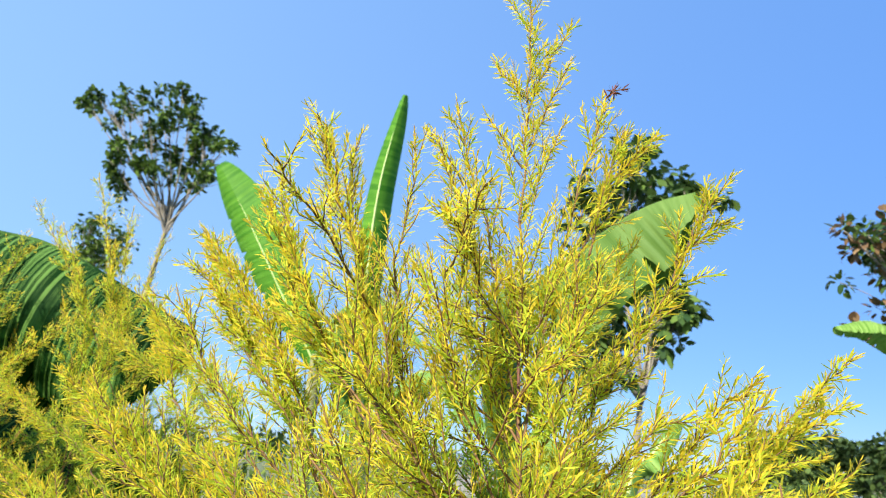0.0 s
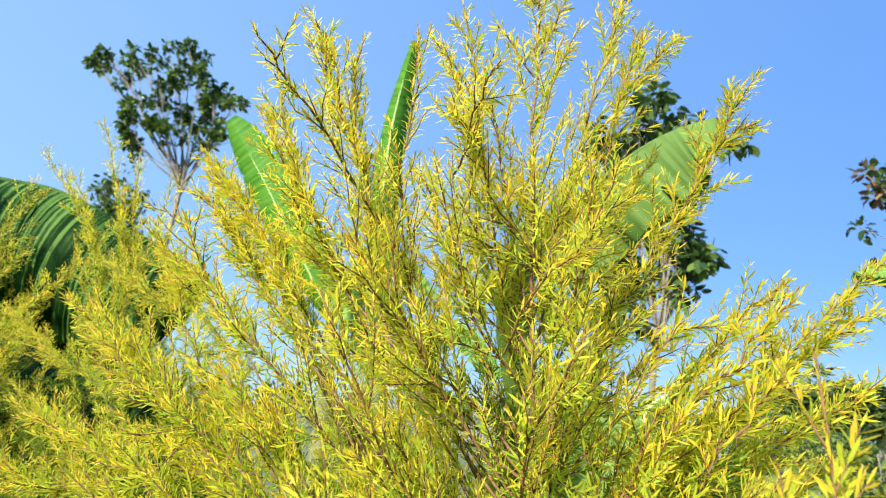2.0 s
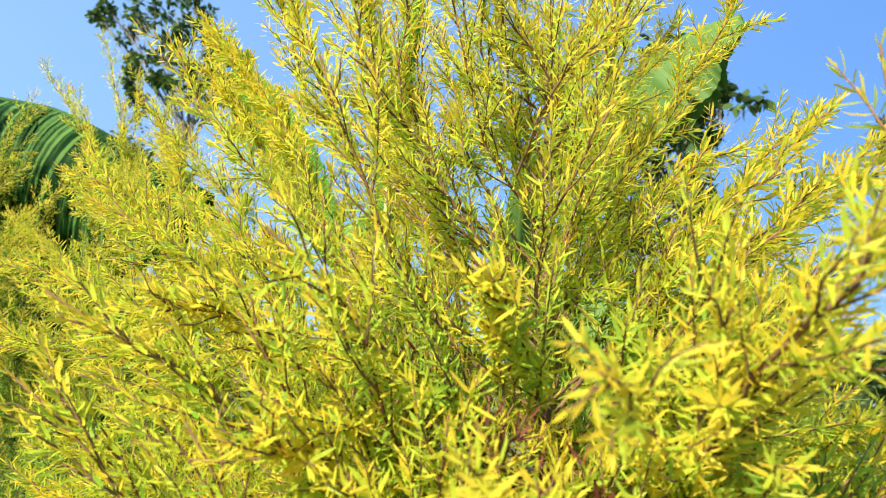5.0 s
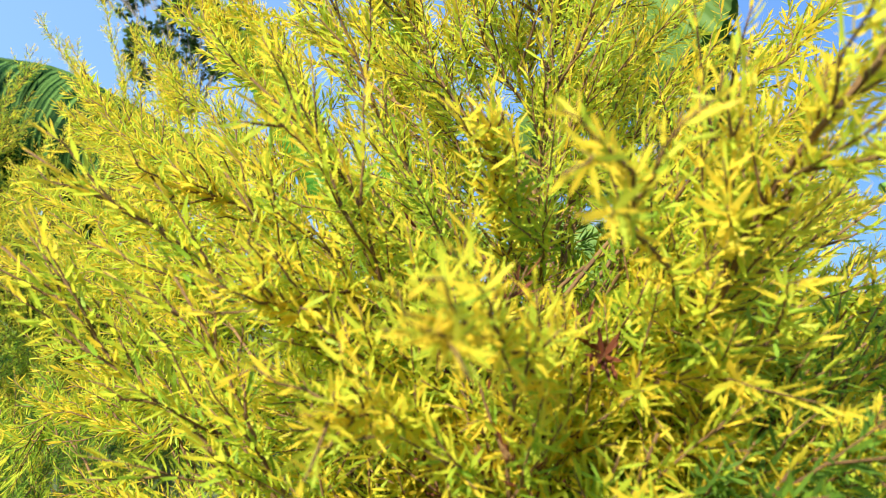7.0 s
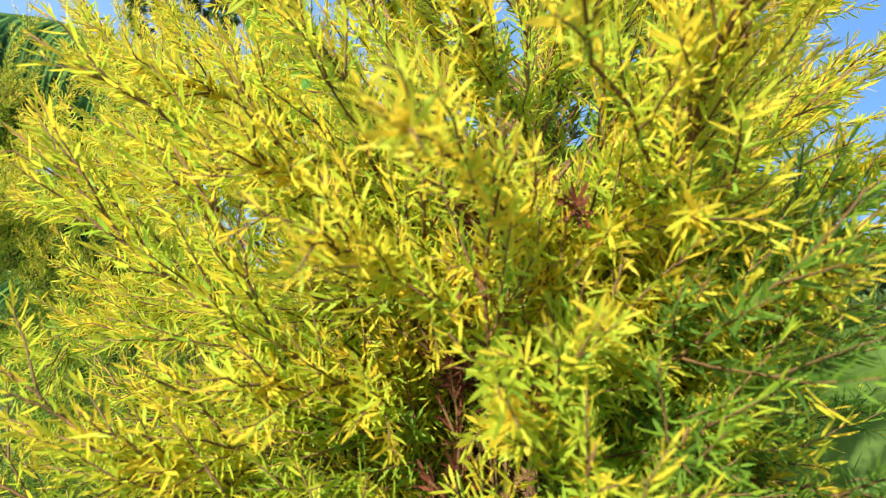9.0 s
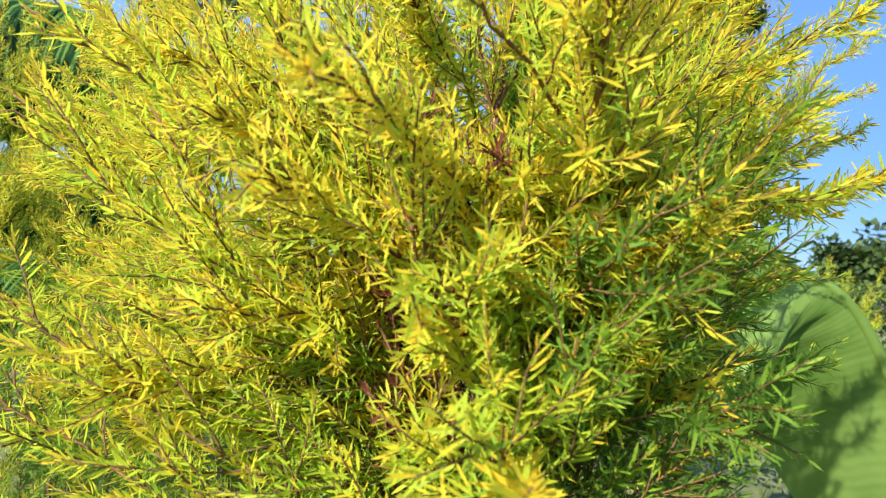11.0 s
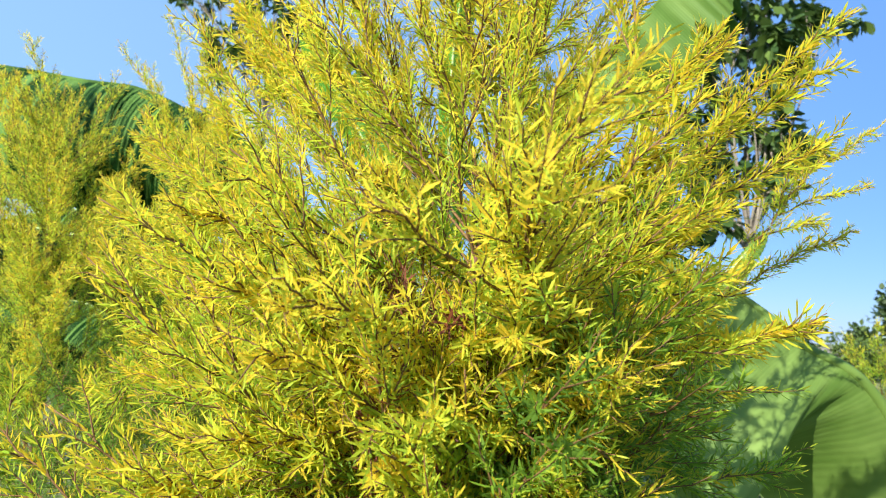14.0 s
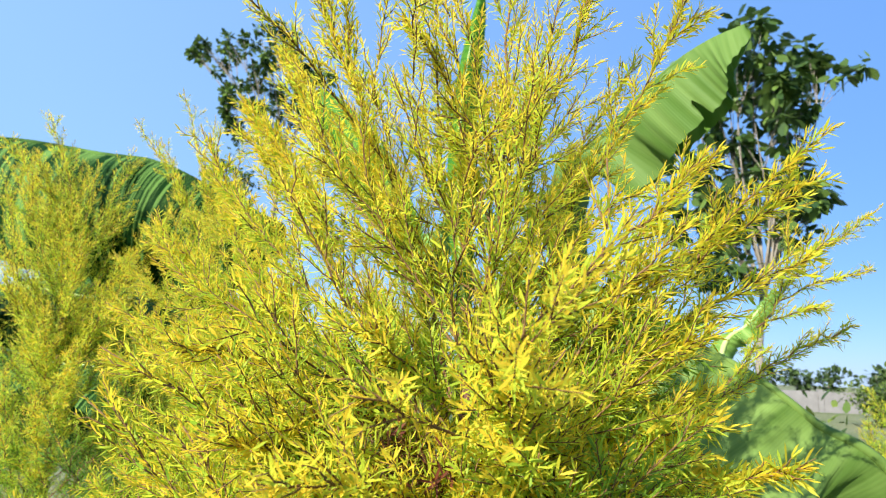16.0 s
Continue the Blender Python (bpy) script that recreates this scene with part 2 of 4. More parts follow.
# ---- golden shrubs with needle leaves ----
def sprig(leaf, rng, line, s0, step, size, age0, age1, slim=False):
    """Needle leaves in a spiral round a twig, from share s0 of it to its tip."""
    n = max(5, int(span(line) * (1 - s0) / step))
    s = s0 + (1 - s0) * (np.arange(n) + rng.random(n) * 0.6) / n
    p, t = along(line, s)
    u, w = square(t)
    phi = np.arange(n) * 2.39996 + rng.random() * 6.3 + rng.normal(0, 0.35, n)
    radial = u * np.cos(phi)[:, None] + w * np.sin(phi)[:, None]
    lean = np.radians(np.clip(64 - 36 * s**5 + rng.normal(0, 10, n), 14, 100))[:, None]
    d = t * np.cos(lean) + radial * np.sin(lean)
    up = t * np.sin(lean) - radial * np.cos(lean)
    length = size * (1.05 - 0.5 * s**8) * rng.uniform(0.65, 1.25, n)
    curl = rng.uniform(-0.12, 0.50, n)
    age = age0 + (age1 - age0) * s + rng.normal(0, 0.05, n)
    draw = leaf.slim if slim else leaf.leaves
    draw(p, d, up, length, length * rng.uniform(0.105, 0.15, n) * (1.25 if slim else 1.0), curl, age)


def grow(shrub, rng, points, radius=0.0036, twig=0.08, every=0.0140, size=0.0098, age_shade=0.35, bare=0.22, step=0.0013, slim=False, mat=None):
    """One branch: its wood as a part of the shrub, and its leafy twigs as a part of the branch."""
    total = span(np.asarray(points, float))
    line = bend_line(points, max(8, int(total / 0.02)))
    line[1:-1] += rng.normal(0, 0.0016, line[1:-1].shape)
    wood, leaf = Tris(), Tris()
    share = np.linspace(0, 1, len(line))
    wood.tube(line, 0.22 * radius * (1 - share) ** 0.8 + 0.00045, 6)
    sprig(leaf, rng, line, max(0.5 * bare, 1 - 0.34 / max(total, 0.2)), step * 1.1, size, age_shade * 0.8 + 0.1, 0.0, slim)
    n = int(total * (1 - bare) / every)
    turn = rng.random() * 6.3
    for k in range(n):
        s = bare + (0.94 - bare) * (k + rng.random() * 0.7) / n
        (p,), (t,) = along(line, [s])
        (u,), (w,) = square(t[None])
        turn += 2.4 + rng.normal(0, 0.35)
        tilt = radians(rng.uniform(20, 38))
        d = unit(t * math.cos(tilt) + (u * math.cos(turn) + w * math.sin(turn)) * math.sin(tilt) + UP * 0.04)
        reach = min(twig * (0.30 + 0.70 * (1 - s) ** 0.7), 0.05 + 0.9 * total * (1 - s)) * rng.uniform(0.55, 1.25)
        q = np.linspace(0, 1, 5)[:, None]
        side = p + d * reach * q + (UP * 0.06 + t * 0.16) * reach * q * q + rng.normal(0, 0.0015, (5, 3)) * q
        wood.tube(side, 0.0004 * (1 - q[:, 0]) + 0.00025, 4)
        here = age_shade * (1.1 - (0.75 - 0.6 * min(1.0, max(0.0, (age_shade - 0.7) / 0.25))) * s)
        sprig(leaf, rng, side, 0.08, step, size, here + 0.30, max(0.0, here - 0.22), slim)
        if reach > 0.04:
            for j in range(int(reach / 0.045 + rng.random() * 0.6)):
                f = rng.uniform(0.1, 0.75)
                (p2,), (t2,) = along(side, [f])
                (u2,), (w2,) = square(t2[None])
                a = rng.random() * 6.3
                d2 = unit(t2 * 0.9 + (u2 * math.cos(a) + w2 * math.sin(a)) * 0.5 + UP * 0.05)
                r2 = reach * (1 - f) * rng.uniform(0.5, 0.85) + 0.010
                tw = p2 + d2 * r2 * q + t2 * r2 * 0.12 * q * q
                wood.tube(tw, 0.0005 * (1 - q[:, 0]) + 0.00025, 3)
                sprig(leaf, rng, tw, 0.08, step, size * 0.95, here + 0.22, max(0.0, here - 0.15), slim)
    branch = wood.link("branch", TWIG, shrub)
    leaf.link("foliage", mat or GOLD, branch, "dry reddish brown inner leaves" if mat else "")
    return branch


def shrub_thing(label, trunk_points, radius):
    base = new("golden_shrub")
    tagged(base, label, "shrub", "golden shrubs")
    line = bend_line(trunk_points, 24)
    t = Tris()
    share = np.linspace(0, 1, 24)
    t.tube(line, radius * (1 - 0.8 * share), 9)
    t.link("trunk", STEM, base, smooth=True)
    return base, line


def whorl(shrub, rng, line, low, high, count, reach, rise, age_shade, clear=None, crown=9.0, **more):
    """Branches all round a trunk from height share low to high; reach(share) is their length."""
    turn = rng.random() * 6.3
    for k in range(count):
        s = low + (high - low) * (k + rng.random()) / count
        (p,), _ = along(line, [s])
        turn += 2.4 + rng.normal(0, 0.25)
        r = reach(s) * rng.uniform(0.8, 1.15)
        e = radians(rise(s) + rng.uniform(-9, 9))
        way = np.array((math.cos(turn) * math.cos(e), math.sin(turn) * math.cos(e), math.sin(e)))
        # low boughs on one side: shade is put into their leaf colour as green
        shade_green = 0.0
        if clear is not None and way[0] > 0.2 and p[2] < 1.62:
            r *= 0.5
            shade_green = 0.35 if p[2] < 1.4 else 0.1
        if clear is not None and way[0] < -0.4 and p[2] < 1.15:
            r *= 0.72
        tip = p + way * r + UP * 0.05 * r
        side = math.hypot(tip[0] - p[0], tip[1] - p[1])
        room = max(0.05, (crown - tip[2]) * 0.5)
        if side > room:
            tip = p + (tip - p) * (room / side)
        near = 0.685 if clear is not None and abs(tip[0] - 0.07) < 0.10 and tip[2] < 1.36 else clear
        if clear is not None and tip[1] < near:
            if p[1] - near < 0.05:
                continue
            tip = p + (tip - p) * (p[1] - near) / (p[1] - tip[1]) * rng.uniform(0.75, 1.0)
        if np.linalg.norm(tip - p) < 0.08 or clear is not None and -0.42 < tip[0] < -0.24 and 1.24 < tip[2] < 1.34:
            continue
        mid = (p + tip) / 2 - UP * 0.05 * r + rng.normal(0, 0.012, 3)
        grow(shrub, rng, [p, mid, tip], age_shade=age_shade(s) + shade_green, **more)


rng = np.random.RandomState(7)
shrub, trunk = shrub_thing("tall golden-yellow needle-leaved shrub with reddish brown stems",
                           [(0.06, 0.70, 0), (0.064, 0.70, 0.9), (0.066, 0.70, 1.2), (0.069, 0.712, 1.383), (0.069, 0.732, 1.49), (0.072, 0.833, 1.618), (0.071, 0.88, 1.762)], 0.0058)
SHOOT = dict(size=0.0112, step=0.0014, twig=0.058)
NEAR = dict(size=0.0086, step=0.00118, twig=0.046)
BODY = dict(size=0.0088, step=0.00125, twig=0.062)
DARK = dict(size=0.0112, step=0.0016, twig=0.075)
# leader and upright shoots
grow(shrub, rng, [(0.076, 0.885, 1.720), (0.072, 0.880, 1.763), (0.073, 0.885, 1.916), (0.076, 0.900, 2.066), (0.072, 0.905, 2.227)], age_shade=0.1, radius=0.0055, every=0.016, bare=0.06, **dict(SHOOT, twig=0.085))
grow(shrub, rng, [(0.072, 0.847, 1.662), (0.058, 0.885, 1.740), (0.041, 0.875, 1.836), (0.016, 0.870, 1.912), (-0.001, 0.870, 1.987)], age_shade=0.1, **SHOOT)
grow(shrub, rng, [(0.072, 0.842, 1.646), (0.037, 0.870, 1.725), (0.030, 0.860, 1.813), (0.002, 0.850, 1.877), (-0.015, 0.850, 1.931)], age_shade=0.12, **SHOOT)
grow(shrub, rng, [(0.072, 0.840, 1.640), (0.089, 0.880, 1.720), (0.112, 0.870, 1.838), (0.140, 0.870, 1.937), (0.151, 0.865, 1.987)], age_shade=0.1, **SHOOT)
grow(shrub, rng, [(0.119, 0.880, 1.786), (0.146, 0.880, 1.874), (0.175, 0.880, 1.925), (0.211, 0.885, 1.958)], age_shade=0.1, **SHOOT)
grow(shrub, rng, [(0.135, 0.880, 1.820), (0.152, 0.880, 1.892), (0.173, 0.880, 1.967)], age_shade=0.1, **SHOOT)
grow(shrub, rng, [(0.071, 0.793, 1.567), (0.103, 0.940, 1.695), (0.156, 0.970, 1.797), (0.212, 0.985, 1.885)], age_shade=0.12, **SHOOT)
grow(shrub, rng, [(0.070, 0.763, 1.529), (-0.056, 0.880, 1.670), (-0.077, 0.860, 1.790), (-0.104, 0.850, 1.854), (-0.135, 0.840, 1.941)], age_shade=0.1, **SHOOT)
grow(shrub, rng, [(-0.099, 0.850, 1.839), (-0.113, 0.850, 1.889), (-0.128, 0.845, 1.939)], age_shade=0.08, **SHOOT)
grow(shrub, rng, [(0.071, 0.787, 1.559), (-0.048, 0.880, 1.691), (-0.079, 0.870, 1.793), (-0.096, 0.860, 1.864), (-0.093, 0.850, 1.926)], age_shade=0.1, **SHOOT)
# long dark bough leaning out
grow(shrub, rng, [(0.069, 0.712, 1.379), (0.019, 0.880, 1.529), (0.015, 0.870, 1.542), (-0.002, 0.855, 1.615), (-0.016, 0.840, 1.670), (-0.037, 0.820, 1.720), (-0.069, 0.780, 1.763), (-0.094, 0.700, 1.797), (-0.107, 0.660, 1.812)], age_shade=0.15, radius=0.0062, bare=0.35, **dict(NEAR, twig=0.075))
grow(shrub, rng, [(-0.021, 0.830, 1.691), (-0.030, 0.800, 1.745), (-0.035, 0.790, 1.788), (-0.025, 0.780, 1.845), (-0.028, 0.770, 1.893)], age_shade=0.15, bare=0.1, radius=0.0018, **NEAR)
grow(shrub, rng, [(0.071, 0.810, 1.589), (0.049, 0.860, 1.677), (0.033, 0.810, 1.765), (0.018, 0.770, 1.797), (0.004, 0.750, 1.813)], age_shade=0.12, **SHOOT)
grow(shrub, rng, [(0.008, 0.770, 1.766), (0.026, 0.710, 1.789), (0.040, 0.680, 1.801)], age_shade=0.15, bare=0.1, radius=0.0018, **NEAR)
grow(shrub, rng, [(0.069, 0.719, 1.423), (-0.099, 0.930, 1.619), (-0.153, 0.930, 1.703), (-0.209, 0.946, 1.776), (-0.248, 0.950, 1.820), (-0.285, 0.950, 1.862)], age_shade=0.2, **SHOOT)
grow(shrub, rng, [(0.071, 0.783, 1.555), (-0.131, 0.920, 1.735), (-0.167, 0.900, 1.825), (-0.199, 0.900, 1.889)], age_shade=0.12, **SHOOT)
grow(shrub, rng, [(0.069, 0.729, 1.472), (-0.207, 0.980, 1.712), (-0.264, 1.000, 1.786), (-0.309, 1.000, 1.832)], age_shade=0.25, **SHOOT)
grow(shrub, rng, [(0.069, 0.732, 1.489), (0.116, 0.880, 1.619), (0.151, 0.870, 1.703), (0.193, 0.865, 1.772), (0.226, 0.860, 1.833), (0.265, 0.860, 1.861)], age_shade=0.12, **SHOOT)
grow(shrub, rng, [(0.214, 0.860, 1.809), (0.230, 0.860, 1.849), (0.239, 0.860, 1.883)], age_shade=0.1, **SHOOT)
grow(shrub, rng, [(0.049, 0.780, 1.639), (0.071, 0.730, 1.682), (0.100, 0.700, 1.698)], age_shade=0.12, radius=0.0018, **NEAR)
grow(shrub, rng, [(0.069, 0.728, 1.468), (0.092, 0.820, 1.574), (0.134, 0.810, 1.623), (0.166, 0.810, 1.657), (0.200, 0.810, 1.676)], age_shade=0.2, **SHOOT)
grow(shrub, rng, [(0.069, 0.721, 1.433), (0.135, 0.840, 1.561), (0.186, 0.830, 1.628), (0.221, 0.830, 1.675), (0.256, 0.810, 1.707)], age_shade=0.2, **SHOOT)
grow(shrub, rng, [(0.069, 0.719, 1.418), (0.206, 0.860, 1.581), (0.254, 0.860, 1.634), (0.299, 0.860, 1.667), (0.346, 0.860, 1.698)], age_shade=0.2, **SHOOT)
grow(shrub, rng, [(0.241, 0.860, 1.625), (0.254, 0.860, 1.651), (0.261, 0.860, 1.687)], age_shade=0.2, **dict(SHOOT, twig=0.04))
grow(shrub, rng, [(0.069, 0.716, 1.403), (0.151, 0.840, 1.539), (0.179, 0.800, 1.581), (0.217, 0.790, 1.617)], age_shade=0.25, **SHOOT)
grow(shrub, rng, [(0.069, 0.713, 1.390), (0.170, 0.840, 1.533), (0.238, 0.860, 1.579), (0.308, 0.870, 1.616), (0.349, 0.880, 1.641)], age_shade=0.3, **SHOOT)
# stout bough towards the open side
grow(shrub, rng, [(0.069, 0.715, 1.350), (0.080, 0.717, 1.410), (0.089, 0.717, 1.444), (0.101, 0.694, 1.456), (0.112, 0.655, 1.473), (0.117, 0.623, 1.497), (0.124, 0.593, 1.519), (0.129, 0.564, 1.540), (0.160, 0.590, 1.574), (0.164, 0.600, 1.628)], age_shade=0.15, radius=0.007, every=0.011, bare=0.38, **dict(NEAR, size=0.0096, twig=0.08))
grow(shrub, rng, [(0.108, 0.637, 1.485), (0.080, 0.571, 1.505), (0.065, 0.538, 1.513)], age_shade=0.15, bare=0.15, radius=0.0018, **NEAR)
grow(shrub, rng, [(0.117, 0.623, 1.497), (0.112, 0.601, 1.519), (0.107, 0.579, 1.534)], age_shade=0.15, bare=0.15, radius=0.0018, **dict(NEAR, twig=0.045))
grow(shrub, rng, [(0.119, 0.608, 1.504), (0.127, 0.593, 1.524), (0.128, 0.579, 1.537)], age_shade=0.15, bare=0.15, radius=0.0018, **dict(NEAR, twig=0.03))
# plumes leaning out of the front
grow(shrub, rng, [(0.066, 0.700, 1.173), (0.082, 0.675, 1.436), (0.064, 0.624, 1.459), (0.046, 0.572, 1.473), (0.032, 0.524, 1.475)], age_shade=0.12, radius=0.0018, **NEAR)
grow(shrub, rng, [(0.066, 0.700, 1.148), (0.043, 0.690, 1.409), (0.024, 0.631, 1.439), (0.012, 0.598, 1.449), (0.001, 0.565, 1.453)], age_shade=0.12, radius=0.0018, **NEAR)
grow(shrub, rng, [(0.066, 0.700, 1.207), (-0.035, 0.719, 1.494), (-0.070, 0.690, 1.526), (-0.090, 0.668, 1.530), (-0.106, 0.653, 1.533)], age_shade=0.12, radius=0.0018, **NEAR)
grow(shrub, rng, [(0.066, 0.700, 1.181), (-0.001, 0.660, 1.462), (-0.017, 0.624, 1.478), (-0.033, 0.602, 1.485)], age_shade=0.12, radius=0.0018, **NEAR)
grow(shrub, rng, [(0.065, 0.700, 1.108), (0.016, 0.690, 1.378), (0.001, 0.646, 1.401), (-0.022, 0.624, 1.404), (-0.029, 0.616, 1.408)], age_shade=0.2, radius=0.0018, **NEAR)
grow(shrub, rng, [(0.065, 0.700, 1.079), (-0.007, 0.690, 1.356), (-0.046, 0.646, 1.376), (-0.064, 0.624, 1.376), (-0.077, 0.616, 1.375)], age_shade=0.2, radius=0.0018, **dict(NEAR, twig=0.05))
grow(shrub, rng, [(0.065, 0.690, 1.371), (0.061, 0.631, 1.392), (0.060, 0.580, 1.406)], age_shade=0.1, radius=0.0018, **dict(NEAR, size=0.0125, twig=0.02))
grow(shrub, rng, [(0.089, 0.683, 1.314), (0.092, 0.610, 1.346), (0.096, 0.547, 1.368)], age_shade=0.05, radius=0.0018, **dict(NEAR, size=0.0125, twig=0.02))
grow(shrub, rng, [(0.087, 0.705, 1.376), (0.087, 0.675, 1.378), (0.085, 0.646, 1.383)], age_shade=0.35, radius=0.0018, **dict(NEAR, twig=0.03))
grow(shrub, rng, [(0.066, 0.700, 1.150), (0.112, 0.705, 1.415), (0.134, 0.668, 1.430), (0.154, 0.638, 1.442), (0.158, 0.609, 1.450)], age_shade=0.18, radius=0.0018, **NEAR)
grow(shrub, rng, [(0.066, 0.700, 1.180), (0.149, 0.741, 1.460), (0.177, 0.727, 1.476), (0.197, 0.712, 1.488), (0.216, 0.697, 1.503)], age_shade=0.25, **SHOOT)
grow(shrub, rng, [(0.069, 0.716, 1.405), (0.151, 0.771, 1.513), (0.179, 0.771, 1.536), (0.209, 0.771, 1.544), (0.223, 0.771, 1.553)], age_shade=0.25, **SHOOT)
grow(shrub, rng, [(0.065, 0.700, 1.119), (0.115, 0.705, 1.385), (0.125, 0.675, 1.400), (0.138, 0.660, 1.405)], age_shade=0.3, radius=0.0018, **NEAR)
grow(shrub, rng, [(0.065, 0.700, 1.082), (0.135, 0.719, 1.355), (0.151, 0.697, 1.367), (0.170, 0.690, 1.377)], age_shade=0.4, **SHOOT)
grow(shrub, rng, [(0.067, 0.702, 1.233), (0.045, 0.696, 1.494), (0.043, 0.652, 1.528), (0.040, 0.619, 1.548)], age_shade=0.15, radius=0.0018, **dict(NEAR, twig=0.035))
grow(shrub, rng, [(0.066, 0.700, 1.132), (0.001, 0.705, 1.406), (-0.012, 0.690, 1.425), (-0.032, 0.682, 1.443)], age_shade=0.3, **BODY)
grow(shrub, rng, [(0.066, 0.700, 1.170), (0.115, 0.705, 1.436), (0.124, 0.690, 1.449), (0.138, 0.682, 1.463)], age_shade=0.2, **SHOOT)
grow(shrub, rng, [(0.090, 0.690, 1.463), (0.097, 0.675, 1.486), (0.098, 0.660, 1.504)], age_shade=0.25, **SHOOT)
grow(shrub, rng, [(0.063, 0.705, 1.419), (0.070, 0.690, 1.440), (0.079, 0.675, 1.459)], age_shade=0.35, **SHOOT)
# boughs on the wide side
grow(shrub, rng, [(0.065, 0.700, 1.072), (-0.180, 0.829, 1.419), (-0.242, 0.881, 1.462), (-0.332, 0.918, 1.535), (-0.432, 0.940, 1.590)], age_shade=0.28, **BODY)
grow(shrub, rng, [(0.065, 0.700, 1.083), (-0.122, 0.793, 1.407), (-0.193, 0.829, 1.418), (-0.255, 0.852, 1.438), (-0.311, 0.866, 1.450)], age_shade=0.33, **BODY)
grow(shrub, rng, [(0.065, 0.700, 1.072), (-0.122, 0.778, 1.394), (-0.169, 0.793, 1.401), (-0.226, 0.815, 1.408), (-0.288, 0.829, 1.415)], age_shade=0.33, **BODY)
grow(shrub, rng, [(0.065, 0.700, 1.070), (-0.046, 0.734, 1.362), (-0.095, 0.741, 1.361), (-0.140, 0.749, 1.367), (-0.167, 0.756, 1.377)], age_shade=0.33, **BODY)
grow(shrub, rng, [(0.065, 0.700, 1.028), (-0.070, 0.749, 1.330), (-0.133, 0.741, 1.328), (-0.180, 0.734, 1.338), (-0.234, 0.741, 1.354)], age_shade=0.33, **BODY)
grow(shrub, rng, [(0.068, 0.708, 1.323), (-0.158, 0.852, 1.531), (-0.226, 0.866, 1.590), (-0.264, 0.866, 1.629), (-0.320, 0.866, 1.680)], age_shade=0.33, **BODY)
grow(shrub, rng, [(0.066, 0.700, 1.136), (-0.030, 0.756, 1.425), (-0.095, 0.793, 1.481), (-0.145, 0.807, 1.538), (-0.181, 0.815, 1.585)], age_shade=0.33, **BODY)
grow(shrub, rng, [(0.065, 0.700, 1.106), (-0.042, 0.756, 1.399), (-0.105, 0.778, 1.436), (-0.170, 0.807, 1.474), (-0.235, 0.829, 1.514)], age_shade=0.33, **BODY)
grow(shrub, rng, [(0.065, 0.700, 1.102), (-0.016, 0.734, 1.384), (-0.064, 0.741, 1.409), (-0.112, 0.756, 1.423), (-0.158, 0.771, 1.442)], age_shade=0.38, **BODY)
grow(shrub, rng, [(0.069, 0.711, 1.371), (-0.074, 0.793, 1.518), (-0.099, 0.793, 1.557), (-0.117, 0.793, 1.600)], age_shade=0.33, **BODY)
grow(shrub, rng, [(0.066, 0.700, 1.146), (-0.131, 0.829, 1.477), (-0.204, 0.866, 1.544), (-0.265, 0.881, 1.567)], age_shade=0.38, **BODY)
grow(shrub, rng, [(0.065, 0.700, 1.084), (-0.273, 0.903, 1.472), (-0.370, 0.940, 1.506), (-0.446, 0.954, 1.525)], age_shade=0.38, **BODY)
grow(shrub, rng, [(0.065, 0.700, 1.020), (-0.261, 0.866, 1.370), (-0.323, 0.881, 1.375), (-0.386, 0.903, 1.390)], age_shade=0.58, **BODY)
grow(shrub, rng, [(0.066, 0.700, 1.195), (0.006, 0.734, 1.469), (-0.011, 0.734, 1.506), (-0.038, 0.734, 1.554)], age_shade=0.33, **BODY)
grow(shrub, rng, [(0.066, 0.700, 1.143), (0.004, 0.719, 1.416), (-0.038, 0.734, 1.453), (-0.068, 0.741, 1.491)], age_shade=0.38, **BODY)
grow(shrub, rng, [(0.065, 0.700, 1.020), (-0.093, 0.756, 1.320), (-0.135, 0.763, 1.318), (-0.169, 0.771, 1.317)], age_shade=0.48000000000000004, **BODY)
grow(shrub, rng, [(0.068, 0.710, 1.350), (-0.201, 1.000, 1.619), (-0.257, 1.020, 1.680), (-0.347, 1.040, 1.754), (-0.385, 1.050, 1.795)], age_shade=0.28, **BODY)
grow(shrub, rng, [(0.068, 0.707, 1.300), (-0.244, 0.950, 1.580), (-0.310, 0.970, 1.622), (-0.387, 0.990, 1.662), (-0.430, 1.000, 1.693)], age_shade=0.28, **BODY)
grow(shrub, rng, [(0.065, 0.700, 1.031), (-0.328, 1.100, 1.476), (-0.514, 1.200, 1.532), (-0.691, 1.250, 1.602)], age_shade=0.33, **BODY)
grow(shrub, rng, [(0.068, 0.708, 1.320), (-0.128, 0.920, 1.538), (-0.187, 0.920, 1.583), (-0.254, 0.940, 1.633)], age_shade=0.33, **BODY)
grow(shrub, rng, [(0.066, 0.700, 1.200), (-0.481, 1.200, 1.572), (-0.667, 1.300, 1.652), (-0.815, 1.350, 1.738)], age_shade=0.33, **BODY)
grow(shrub, rng, [(0.068, 0.706, 1.294), (-0.353, 1.200, 1.689), (-0.484, 1.250, 1.743), (-0.615, 1.300, 1.814)], age_shade=0.38, **BODY)
grow(shrub, rng, [(0.069, 0.711, 1.369), (-0.126, 0.797, 1.545), (-0.200, 0.811, 1.587), (-0.291, 0.833, 1.650)], age_shade=0.33, **BODY)
grow(shrub, rng, [(0.068, 0.707, 1.310), (-0.156, 0.797, 1.504), (-0.242, 0.833, 1.545), (-0.362, 0.870, 1.577)], age_shade=0.33, **BODY)
